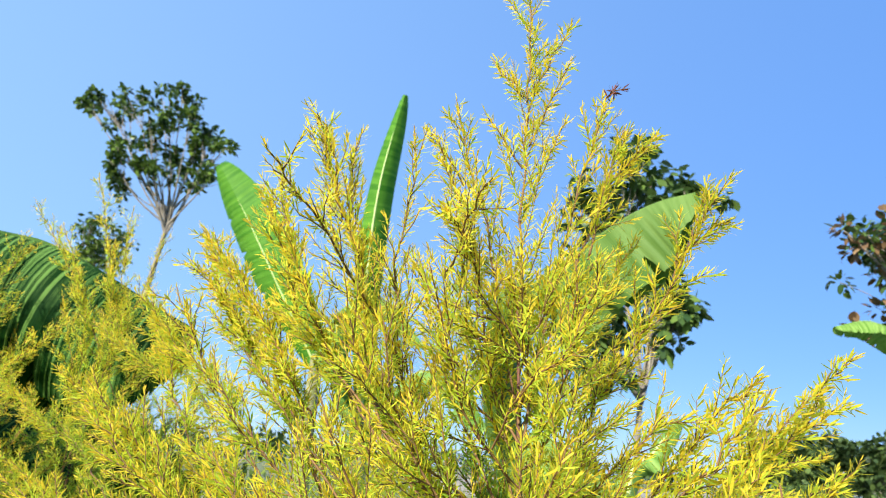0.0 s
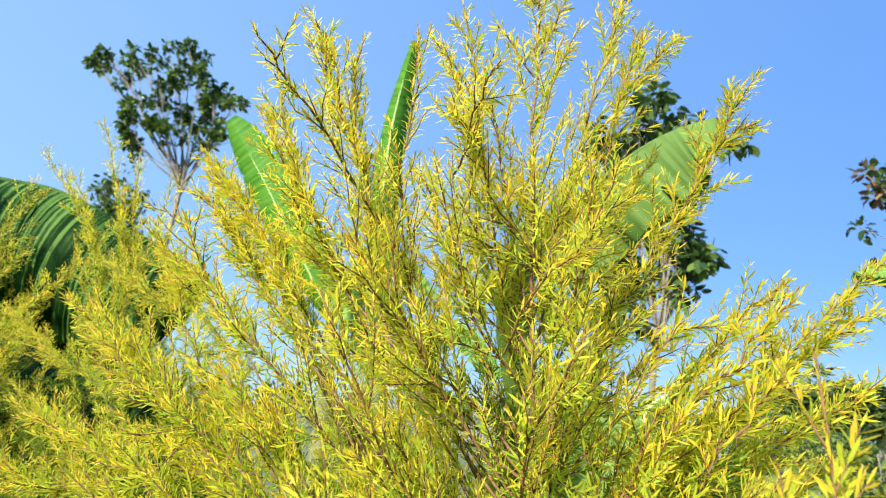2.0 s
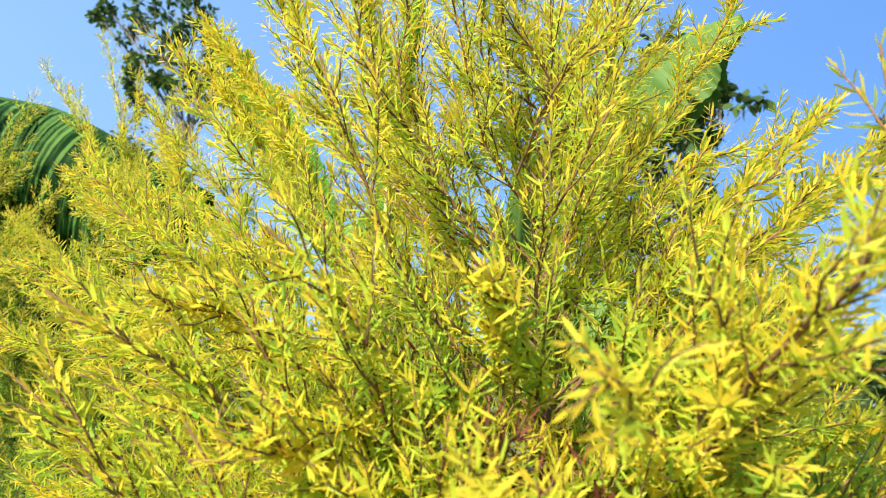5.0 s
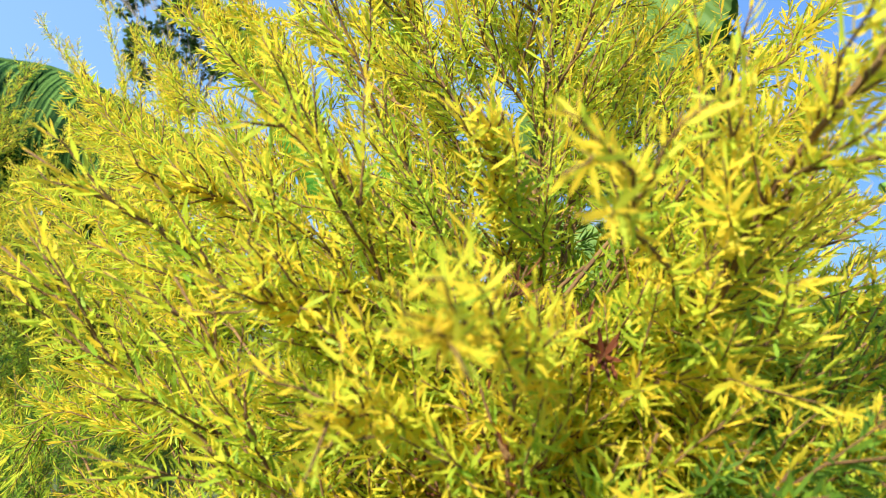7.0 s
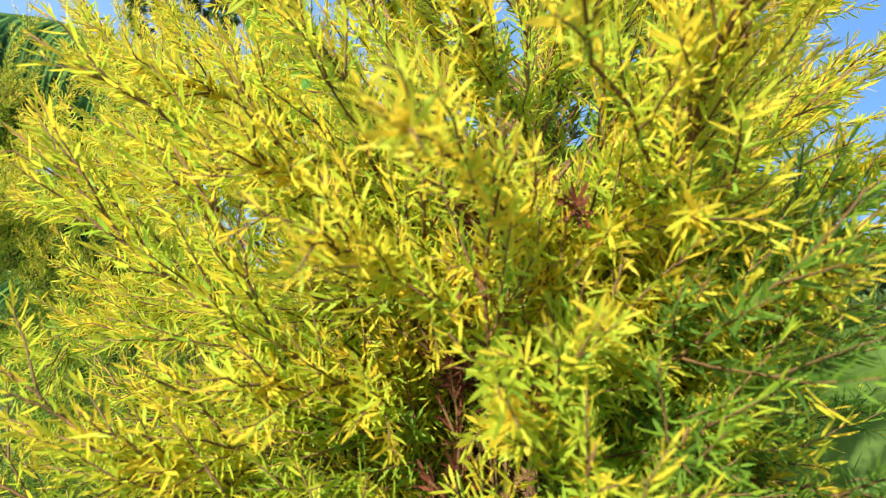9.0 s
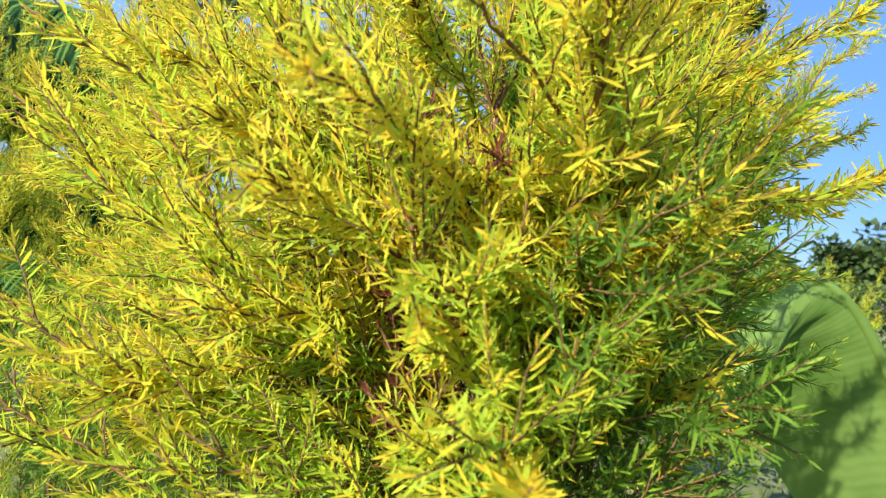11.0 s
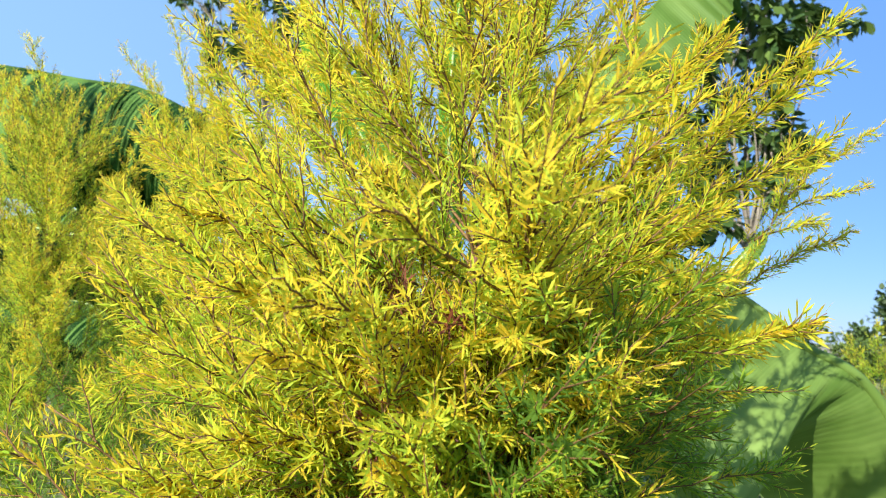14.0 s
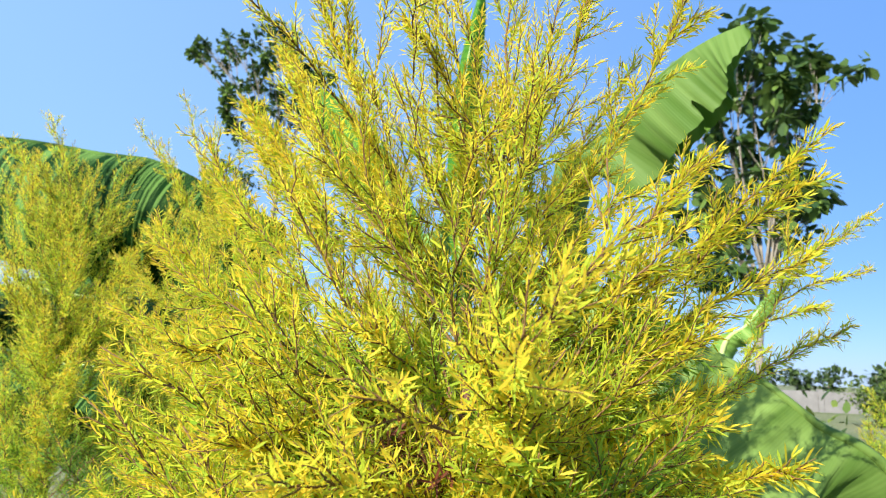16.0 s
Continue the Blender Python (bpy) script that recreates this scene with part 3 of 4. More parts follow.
grow(shrub, rng, [(0.069, 0.722, 1.439), (-0.046, 0.760, 1.561), (-0.110, 0.775, 1.622), (-0.177, 0.797, 1.683), (-0.216, 0.797, 1.749)], age_shade=0.28, **BODY)
grow(shrub, rng, [(0.066, 0.700, 1.175), (-0.079, 0.760, 1.480), (-0.157, 0.782, 1.499), (-0.249, 0.797, 1.532)], age_shade=0.33, **BODY)
# boughs on the open side
grow(shrub, rng, [(0.069, 0.721, 1.433), (0.156, 0.797, 1.550), (0.209, 0.819, 1.603), (0.265, 0.841, 1.656), (0.311, 0.848, 1.703), (0.358, 0.856, 1.739)], age_shade=0.2, **dict(SHOOT, twig=0.036))
grow(shrub, rng, [(0.069, 0.732, 1.488), (0.148, 0.760, 1.588), (0.184, 0.760, 1.630), (0.212, 0.760, 1.659), (0.238, 0.760, 1.691)], age_shade=0.2, **dict(SHOOT, twig=0.036))
grow(shrub, rng, [(0.065, 0.700, 1.105), (0.126, 0.870, 1.415), (0.219, 0.980, 1.453), (0.321, 1.105, 1.538), (0.373, 1.164, 1.616), (0.423, 1.179, 1.681), (0.473, 1.186, 1.720), (0.523, 1.201, 1.760)], age_shade=0.3, **dict(BODY, twig=0.05))
grow(shrub, rng, [(0.066, 0.700, 1.134), (0.173, 0.870, 1.451), (0.258, 0.980, 1.494), (0.358, 1.017, 1.560), (0.421, 1.032, 1.586)], age_shade=0.3, **dict(BODY, twig=0.05))
grow(shrub, rng, [(0.066, 0.700, 1.137), (0.199, 0.760, 1.436), (0.235, 0.723, 1.465), (0.269, 0.694, 1.480)], age_shade=0.25, **dict(SHOOT, twig=0.036))
grow(shrub, rng, [(0.069, 0.721, 1.432), (0.134, 0.736, 1.522), (0.165, 0.743, 1.568), (0.204, 0.750, 1.614), (0.226, 0.758, 1.635)], age_shade=0.25, **dict(SHOOT, twig=0.036))
grow(shrub, rng, [(0.066, 0.700, 1.201), (0.147, 0.758, 1.482), (0.192, 0.780, 1.520), (0.246, 0.794, 1.567)], age_shade=0.3, **dict(SHOOT, twig=0.036))
grow(shrub, rng, [(0.066, 0.700, 1.164), (0.163, 0.772, 1.453), (0.202, 0.794, 1.487), (0.238, 0.809, 1.518)], age_shade=0.3, **dict(SHOOT, twig=0.036))
grow(shrub, rng, [(0.069, 0.728, 1.471), (0.132, 0.760, 1.563), (0.164, 0.775, 1.582), (0.207, 0.797, 1.608)], age_shade=0.35, **dict(SHOOT, twig=0.036))
grow(shrub, rng, [(0.069, 0.723, 1.439), (0.118, 0.745, 1.522), (0.137, 0.745, 1.570), (0.161, 0.745, 1.610)], age_shade=0.2, **dict(SHOOT, twig=0.036))
grow(shrub, rng, [(0.069, 0.712, 1.378), (0.164, 0.833, 1.517), (0.211, 0.856, 1.556), (0.259, 0.870, 1.592)], age_shade=0.35, **dict(SHOOT, twig=0.036))
grow(shrub, rng, [(0.376, 1.164, 1.617), (0.399, 1.186, 1.675), (0.410, 1.194, 1.750)], age_shade=0.25, **dict(SHOOT, twig=0.04))
grow(shrub, rng, [(0.380, 1.164, 1.627), (0.443, 1.186, 1.656), (0.508, 1.201, 1.673)], age_shade=0.25, **dict(SHOOT, twig=0.04))
grow(shrub, rng, [(0.350, 1.142, 1.592), (0.402, 1.164, 1.613), (0.445, 1.179, 1.626)], age_shade=0.3, **dict(SHOOT, twig=0.05))
# boughs low down, their shade painted as dark green leaf colour
grow(shrub, rng, [(0.066, 0.700, 1.203), (0.130, 0.797, 1.489), (0.183, 0.856, 1.527), (0.241, 0.885, 1.554)], age_shade=0.85, **DARK)
grow(shrub, rng, [(0.069, 0.718, 1.414), (0.123, 0.782, 1.514), (0.164, 0.797, 1.550), (0.207, 0.811, 1.561)], age_shade=0.85, **DARK)
grow(shrub, rng, [(0.066, 0.700, 1.172), (0.139, 0.797, 1.461), (0.190, 0.833, 1.491), (0.242, 0.870, 1.501)], age_shade=0.85, **DARK)
grow(shrub, rng, [(0.065, 0.700, 1.059), (0.148, 0.794, 1.351), (0.237, 0.868, 1.357), (0.318, 0.905, 1.362)], age_shade=0.85, **DARK)
grow(shrub, rng, [(0.065, 0.700, 1.109), (0.127, 0.794, 1.396), (0.201, 0.831, 1.423), (0.294, 0.868, 1.431)], age_shade=0.85, **DARK)
grow(shrub, rng, [(0.066, 0.700, 1.196), (0.117, 0.780, 1.475), (0.156, 0.794, 1.486), (0.197, 0.809, 1.480)], age_shade=0.85, **DARK)
grow(shrub, rng, [(0.065, 0.700, 1.092), (0.128, 0.780, 1.375), (0.186, 0.809, 1.391), (0.246, 0.838, 1.400)], age_shade=0.85, **DARK)
grow(shrub, rng, [(0.065, 0.700, 1.098), (0.104, 0.793, 1.381), (0.162, 0.829, 1.396), (0.220, 0.866, 1.390)], age_shade=0.85, **DARK)
grow(shrub, rng, [(0.065, 0.700, 1.043), (0.108, 0.793, 1.328), (0.147, 0.793, 1.344), (0.196, 0.829, 1.355)], age_shade=0.85, **DARK)
grow(shrub, rng, [(0.069, 0.719, 1.421), (0.066, 0.866, 1.555), (0.048, 0.881, 1.600), (0.033, 0.896, 1.652)], age_shade=0.85, **DARK)
grow(shrub, rng, [(0.069, 0.712, 1.383), (0.075, 0.866, 1.521), (0.096, 0.881, 1.568), (0.114, 0.896, 1.622)], age_shade=0.85, **DARK)
grow(shrub, rng, [(0.066, 0.700, 1.184), (-0.036, 0.866, 1.499), (-0.064, 0.903, 1.551), (-0.082, 0.925, 1.597)], age_shade=0.5, **DARK)
# short boughs that fill the front; tone 0.65 puts shade into some leaves
grow(shrub, rng, [(0.066, 0.700, 1.180), (0.095, 0.690, 1.441), (0.105, 0.675, 1.464), (0.117, 0.668, 1.478)], age_shade=0.2, bare=0.3, radius=0.0018, **dict(NEAR, twig=0.045))
grow(shrub, rng, [(0.066, 0.700, 1.147), (0.107, 0.705, 1.410), (0.124, 0.690, 1.422), (0.143, 0.682, 1.423)], age_shade=0.65, bare=0.3, **dict(BODY, twig=0.055))
grow(shrub, rng, [(0.081, 0.690, 1.415), (0.092, 0.668, 1.431), (0.099, 0.653, 1.441)], age_shade=0.4, bare=0.3, radius=0.0018, **dict(NEAR, twig=0.05))
grow(shrub, rng, [(0.071, 0.690, 1.405), (0.079, 0.660, 1.422), (0.082, 0.646, 1.432)], age_shade=0.25, bare=0.3, radius=0.0018, **dict(NEAR, twig=0.045))
grow(shrub, rng, [(0.065, 0.700, 1.113), (0.104, 0.719, 1.376), (0.121, 0.697, 1.387), (0.138, 0.690, 1.384)], age_shade=0.65, bare=0.3, **dict(BODY, twig=0.055))
grow(shrub, rng, [(0.066, 0.700, 1.134), (0.117, 0.705, 1.400), (0.133, 0.690, 1.410), (0.154, 0.682, 1.414)], age_shade=0.65, bare=0.3, **dict(BODY, twig=0.05))
grow(shrub, rng, [(0.050, 0.690, 1.429), (0.044, 0.668, 1.449), (0.034, 0.653, 1.459)], age_shade=0.4, bare=0.3, radius=0.0018, **dict(NEAR, twig=0.045))
grow(shrub, rng, [(0.043, 0.719, 1.451), (0.038, 0.705, 1.483), (0.025, 0.697, 1.504)], age_shade=0.25, bare=0.3, **dict(BODY, twig=0.055))
grow(shrub, rng, [(0.071, 0.719, 1.452), (0.065, 0.705, 1.478), (0.054, 0.690, 1.496)], age_shade=0.2, bare=0.3, **dict(BODY, twig=0.05))
grow(shrub, rng, [(0.066, 0.700, 1.129), (0.035, 0.705, 1.391), (0.021, 0.682, 1.409), (0.009, 0.668, 1.419)], age_shade=0.3, bare=0.3, radius=0.0018, **dict(NEAR, twig=0.045))
grow(shrub, rng, [(0.065, 0.700, 1.101), (0.030, 0.705, 1.365), (0.007, 0.682, 1.379), (-0.017, 0.675, 1.384)], age_shade=0.4, bare=0.3, radius=0.0018, **dict(NEAR, twig=0.055))
grow(shrub, rng, [(0.069, 0.724, 1.448), (0.109, 0.756, 1.530), (0.124, 0.756, 1.558), (0.142, 0.756, 1.587)], age_shade=0.25, bare=0.3, **dict(BODY, twig=0.05))
grow(shrub, rng, [(0.069, 0.726, 1.460), (0.065, 0.755, 1.531), (0.076, 0.755, 1.576), (0.094, 0.755, 1.620)], age_shade=0.2, bare=0.3, **dict(BODY, twig=0.045))
grow(shrub, rng, [(0.069, 0.718, 1.414), (0.016, 0.755, 1.504), (0.001, 0.755, 1.548), (-0.021, 0.755, 1.592)], age_shade=0.3, bare=0.3, **dict(BODY, twig=0.055))
grow(shrub, rng, [(0.074, 0.703, 1.451), (0.087, 0.689, 1.467), (0.099, 0.681, 1.486)], age_shade=0.4, bare=0.3, **dict(BODY, twig=0.05))
grow(shrub, rng, [(0.050, 0.689, 1.427), (0.036, 0.674, 1.442), (0.019, 0.659, 1.451)], age_shade=0.25, bare=0.3, radius=0.0018, **dict(NEAR, twig=0.045))
grow(shrub, rng, [(0.066, 0.700, 1.165), (0.111, 0.703, 1.429), (0.132, 0.689, 1.451), (0.160, 0.681, 1.467)], age_shade=0.2, bare=0.3, **dict(BODY, twig=0.055))
grow(shrub, rng, [(0.066, 0.700, 1.185), (0.123, 0.703, 1.454), (0.147, 0.703, 1.470), (0.175, 0.703, 1.481)], age_shade=0.3, bare=0.3, **dict(BODY, twig=0.05))
grow(shrub, rng, [(0.066, 0.700, 1.145), (0.134, 0.703, 1.417), (0.152, 0.674, 1.433), (0.169, 0.659, 1.444)], age_shade=0.4, bare=0.3, radius=0.0018, **dict(NEAR, twig=0.045))
grow(shrub, rng, [(0.066, 0.700, 1.157), (0.156, 0.733, 1.438), (0.190, 0.733, 1.450), (0.220, 0.733, 1.468)], age_shade=0.25, bare=0.3, **dict(BODY, twig=0.055))
grow(shrub, rng, [(0.082, 0.705, 1.353), (0.103, 0.675, 1.365), (0.123, 0.668, 1.364)], age_shade=0.65, bare=0.3, radius=0.0018, **dict(NEAR, twig=0.05))
grow(shrub, rng, [(0.065, 0.700, 1.081), (0.020, 0.705, 1.349), (0.008, 0.682, 1.359), (-0.011, 0.675, 1.356)], age_shade=0.3, bare=0.3, radius=0.0018, **dict(NEAR, twig=0.045))
grow(shrub, rng, [(0.066, 0.700, 1.182), (0.082, 0.675, 1.445), (0.088, 0.646, 1.457), (0.096, 0.624, 1.467)], age_shade=0.4, bare=0.3, radius=0.0018, **dict(NEAR, twig=0.055))
grow(shrub, rng, [(0.066, 0.700, 1.157), (0.098, 0.675, 1.422), (0.108, 0.646, 1.437), (0.120, 0.631, 1.447)], age_shade=0.25, bare=0.3, radius=0.0018, **dict(NEAR, twig=0.05))
grow(shrub, rng, [(0.066, 0.700, 1.136), (0.080, 0.675, 1.398), (0.090, 0.646, 1.411), (0.101, 0.631, 1.417)], age_shade=0.65, bare=0.3, radius=0.0018, **dict(NEAR, twig=0.045))
grow(shrub, rng, [(0.066, 0.700, 1.192), (0.105, 0.690, 1.456), (0.113, 0.660, 1.468), (0.118, 0.646, 1.481)], age_shade=0.3, bare=0.3, radius=0.0018, **dict(NEAR, twig=0.055))
grow(shrub, rng, [(0.066, 0.700, 1.155), (0.070, 0.660, 1.422), (0.073, 0.638, 1.436), (0.068, 0.624, 1.447)], age_shade=0.4, bare=0.3, radius=0.0018, **dict(NEAR, twig=0.05))
grow(shrub, rng, [(0.066, 0.700, 1.144), (0.052, 0.660, 1.412), (0.049, 0.638, 1.427), (0.041, 0.624, 1.435)], age_shade=0.25, bare=0.3, radius=0.0018, **dict(NEAR, twig=0.045))
grow(shrub, rng, [(0.066, 0.700, 1.133), (0.126, 0.690, 1.403), (0.136, 0.660, 1.414), (0.149, 0.646, 1.418)], age_shade=0.65, bare=0.3, radius=0.0018, **dict(NEAR, twig=0.055))
grow(shrub, rng, [(0.065, 0.700, 1.101), (0.119, 0.690, 1.369), (0.127, 0.660, 1.381), (0.139, 0.646, 1.390)], age_shade=0.65, bare=0.3, radius=0.0018, **dict(NEAR, twig=0.05))
grow(shrub, rng, [(0.066, 0.700, 1.180), (0.095, 0.691, 1.441), (0.114, 0.677, 1.469), (0.137, 0.669, 1.483)], age_shade=0.4, bare=0.3, radius=0.0018, **dict(NEAR, twig=0.045))
grow(shrub, rng, [(0.051, 0.691, 1.413), (0.027, 0.677, 1.438), (0.002, 0.669, 1.449)], age_shade=0.25, bare=0.3, radius=0.0018, **dict(NEAR, twig=0.055))
grow(shrub, rng, [(0.049, 0.721, 1.454), (0.030, 0.706, 1.487), (0.001, 0.699, 1.514)], age_shade=0.2, bare=0.3, **dict(BODY, twig=0.05))
# side shoots of the leader
grow(shrub, rng, [(0.079, 0.900, 2.007), (0.056, 0.900, 2.028), (0.033, 0.900, 2.061)], age_shade=0.08, bare=0.1, radius=0.0025, **dict(SHOOT, twig=0.02))
grow(shrub, rng, [(0.078, 0.900, 2.014), (0.099, 0.900, 2.059), (0.123, 0.900, 2.118)], age_shade=0.08, bare=0.1, radius=0.0025, **dict(SHOOT, twig=0.02))
grow(shrub, rng, [(0.077, 0.890, 1.945), (0.099, 0.890, 2.001), (0.121, 0.890, 2.056)], age_shade=0.08, bare=0.1, radius=0.0025, **dict(SHOOT, twig=0.02))
grow(shrub, rng, [(0.086, 0.890, 1.913), (0.100, 0.890, 1.943), (0.116, 0.890, 1.979)], age_shade=0.08, bare=0.1, radius=0.0025, **dict(SHOOT, twig=0.02))
grow(shrub, rng, [(0.071, 0.890, 1.919), (0.046, 0.885, 1.954), (0.032, 0.885, 1.973)], age_shade=0.08, bare=0.1, radius=0.0025, **dict(SHOOT, twig=0.02))
grow(shrub, rng, [(0.012, 0.870, 1.887), (-0.010, 0.870, 1.924), (-0.028, 0.870, 1.950)], age_shade=0.08, bare=0.1, radius=0.0025, **dict(SHOOT, twig=0.02))
grow(shrub, rng, [(0.069, 0.719, 1.419), (-0.119, 0.950, 1.629), (-0.167, 0.950, 1.715), (-0.223, 0.950, 1.785), (-0.275, 0.950, 1.841)], age_shade=0.2, **SHOOT)
grow(shrub, rng, [(0.070, 0.758, 1.523), (-0.082, 0.900, 1.681), (-0.119, 0.880, 1.749), (-0.148, 0.870, 1.812), (-0.172, 0.860, 1.892)], age_shade=0.2, **SHOOT)
grow(shrub, rng, [(0.068, 0.709, 1.343), (-0.278, 1.000, 1.642), (-0.339, 1.050, 1.721), (-0.402, 1.100, 1.785)], age_shade=0.2, **SHOOT)
grow(shrub, rng, [(0.069, 0.723, 1.441), (-0.190, 1.000, 1.685), (-0.227, 1.000, 1.745), (-0.261, 1.000, 1.783)], age_shade=0.2, **SHOOT)
grow(shrub, rng, [(0.069, 0.731, 1.485), (-0.038, 0.920, 1.644), (-0.066, 0.920, 1.706), (-0.107, 0.920, 1.760)], age_shade=0.2, **SHOOT)
grow(shrub, rng, [(0.071, 0.797, 1.572), (0.013, 0.900, 1.687), (-0.008, 0.900, 1.761), (-0.039, 0.880, 1.816)], age_shade=0.2, **SHOOT)
# dry tip and the dry inner leaves
grow(shrub, rng, [(0.151, 0.865, 1.987), (0.159, 0.865, 1.997), (0.171, 0.865, 2.004)], age_shade=0.3, radius=0.002, twig=0.02, mat=DRY_NEEDLE)
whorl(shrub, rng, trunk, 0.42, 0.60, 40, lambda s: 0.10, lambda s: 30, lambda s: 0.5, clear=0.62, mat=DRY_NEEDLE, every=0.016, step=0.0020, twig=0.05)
# the body round the trunk
whorl(shrub, rng, trunk, 0.30, 0.68, 60, lambda s: 0.33, lambda s: 30, lambda s: 0.5, clear=0.60, crown=2.2)
whorl(shrub, rng, trunk, 0.66, 0.98, 26, lambda s: 0.28 - 0.14 * (s - 0.66) / 0.32, lambda s: 48, lambda s: 0.3, clear=0.66, crown=2.0)
whorl(shrub, rng, trunk, 0.26, 0.52, 64, lambda s: 0.27, lambda s: 14, lambda s: 0.62, clear=0.57, crown=1.7)
whorl(shrub, rng, trunk, 0.13, 0.30, 26, lambda s: 0.30, lambda s: 20, lambda s: 0.75, clear=0.58, crown=1.36, step=0.002, every=0.02)
# boughs that close the upper body
grow(shrub, rng, [(-0.041, 0.930, 1.510), (-0.086, 0.950, 1.609), (-0.118, 0.960, 1.705)], age_shade=0.3, bare=0.1, **BODY)
grow(shrub, rng, [(-0.014, 0.920, 1.522), (-0.050, 0.940, 1.613), (-0.068, 0.950, 1.707)], age_shade=0.3, bare=0.1, **BODY)
grow(shrub, rng, [(-0.045, 0.900, 1.532), (-0.093, 0.920, 1.579), (-0.135, 0.930, 1.644)], age_shade=0.3, bare=0.1, **BODY)
grow(shrub, rng, [(0.003, 0.900, 1.533), (-0.019, 0.920, 1.622), (-0.019, 0.930, 1.706)], age_shade=0.3, bare=0.1, **BODY)
grow(shrub, rng, [(-0.069, 0.920, 1.632), (-0.103, 0.930, 1.716), (-0.133, 0.940, 1.787)], age_shade=0.3, bare=0.1, **BODY)
grow(shrub, rng, [(-0.026, 0.920, 1.635), (-0.046, 0.930, 1.720), (-0.062, 0.940, 1.804)], age_shade=0.3, bare=0.1, **BODY)
grow(shrub, rng, [(-0.112, 0.930, 1.619), (-0.162, 0.950, 1.681), (-0.206, 0.960, 1.745)], age_shade=0.3, bare=0.1, **BODY)


def neighbour(seed, label, x, y, high, wide, count, age_shade, step=0.0034, size=0.016, low=0.35, every=0.021, slim=True):
    r = np.random.RandomState(seed)
    sh, line = shrub_thing(label, [(x, y, 0), (x + r.normal(0, 0.03), y, high * 0.4), (x + r.normal(0, 0.05), y, high * 0.85)], 0.011)
    tip, _ = along(line, [0.9])
    grow(sh, r, [tip[0], tip[0] + (0.01, 0, high * 0.1), tip[0] + (r.normal(0, 0.03), 0, high * 0.22)], age_shade=age_shade, size=size, step=step, every=every, slim=slim)
    # leaves turn darker green towards the ground, painting shade into their colour
    whorl(sh, r, line, low, 1.0, count, lambda s: wide * (1.1 - 0.55 * s), lambda s: 30 + 25 * s, lambda s: age_shade * (1 + 2.6 * max(0.0, 0.85 - s)), twig=0.13, size=size, step=step, every=every, slim=slim)
    return sh, r, line


left, rl, line_l = neighbour(11, "golden needle-leaved shrub, shade painted as green below, beside the tall one", -1.16, 1.58, 2.08, 0.56, 84, 0.45, step=0.0021, size=0.0128, low=0.3)
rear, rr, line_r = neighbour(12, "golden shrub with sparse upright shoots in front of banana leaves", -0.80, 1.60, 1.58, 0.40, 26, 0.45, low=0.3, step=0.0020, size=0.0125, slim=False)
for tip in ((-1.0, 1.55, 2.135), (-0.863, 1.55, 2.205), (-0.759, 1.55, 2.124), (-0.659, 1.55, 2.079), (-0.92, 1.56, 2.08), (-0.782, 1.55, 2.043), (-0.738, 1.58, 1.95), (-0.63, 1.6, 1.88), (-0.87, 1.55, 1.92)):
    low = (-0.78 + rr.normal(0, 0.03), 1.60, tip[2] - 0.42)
    grow(rear, rr, [low, (0.4 * tip[0] - 0.45, 1.57, tip[2] - 0.2), tip], 0.003, 0.07, 0.020, age_shade=0.3, bare=0.1, size=0.0125, step=0.0017)
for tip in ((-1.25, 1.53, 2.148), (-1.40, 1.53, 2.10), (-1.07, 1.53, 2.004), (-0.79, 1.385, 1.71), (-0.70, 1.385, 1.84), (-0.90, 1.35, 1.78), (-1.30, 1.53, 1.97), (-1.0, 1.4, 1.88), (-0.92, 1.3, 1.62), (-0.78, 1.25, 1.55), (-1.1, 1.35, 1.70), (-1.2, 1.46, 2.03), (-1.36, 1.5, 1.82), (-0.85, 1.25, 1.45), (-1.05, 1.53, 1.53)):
    grow(left, rl, [(-1.15, 1.58, tip[2] - 0.42), (0.4 * tip[0] - 0.69, 0.4 * tip[1] + 0.95, tip[2] - 0.17), tip], 0.003, 0.09, age_shade=0.35, size=0.0125, step=0.0021)
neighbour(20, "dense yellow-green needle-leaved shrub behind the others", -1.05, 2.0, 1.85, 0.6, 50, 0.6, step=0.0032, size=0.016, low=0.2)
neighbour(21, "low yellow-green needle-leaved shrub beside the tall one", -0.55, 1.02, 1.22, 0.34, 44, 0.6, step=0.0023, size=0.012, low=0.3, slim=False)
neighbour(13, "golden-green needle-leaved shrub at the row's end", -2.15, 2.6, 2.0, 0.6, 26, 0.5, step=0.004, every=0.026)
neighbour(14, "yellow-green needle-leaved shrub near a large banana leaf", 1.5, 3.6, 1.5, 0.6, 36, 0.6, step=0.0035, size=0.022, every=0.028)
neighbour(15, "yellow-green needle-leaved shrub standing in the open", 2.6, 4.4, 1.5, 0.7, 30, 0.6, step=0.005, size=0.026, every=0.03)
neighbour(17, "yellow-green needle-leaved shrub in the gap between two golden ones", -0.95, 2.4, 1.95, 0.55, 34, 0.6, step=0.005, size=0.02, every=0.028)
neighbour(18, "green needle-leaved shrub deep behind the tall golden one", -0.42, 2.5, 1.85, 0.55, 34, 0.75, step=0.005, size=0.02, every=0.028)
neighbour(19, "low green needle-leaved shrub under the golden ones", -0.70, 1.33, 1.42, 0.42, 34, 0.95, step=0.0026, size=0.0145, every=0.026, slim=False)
# 0.8 paints this shrub's shade into its leaves as dark green
neighbour(16, "needle-leaved shrub behind, its shade painted as darker green", -0.05, 1.50, 1.70, 0.45, 42, 0.8, step=0.004, size=0.018, every=0.024)


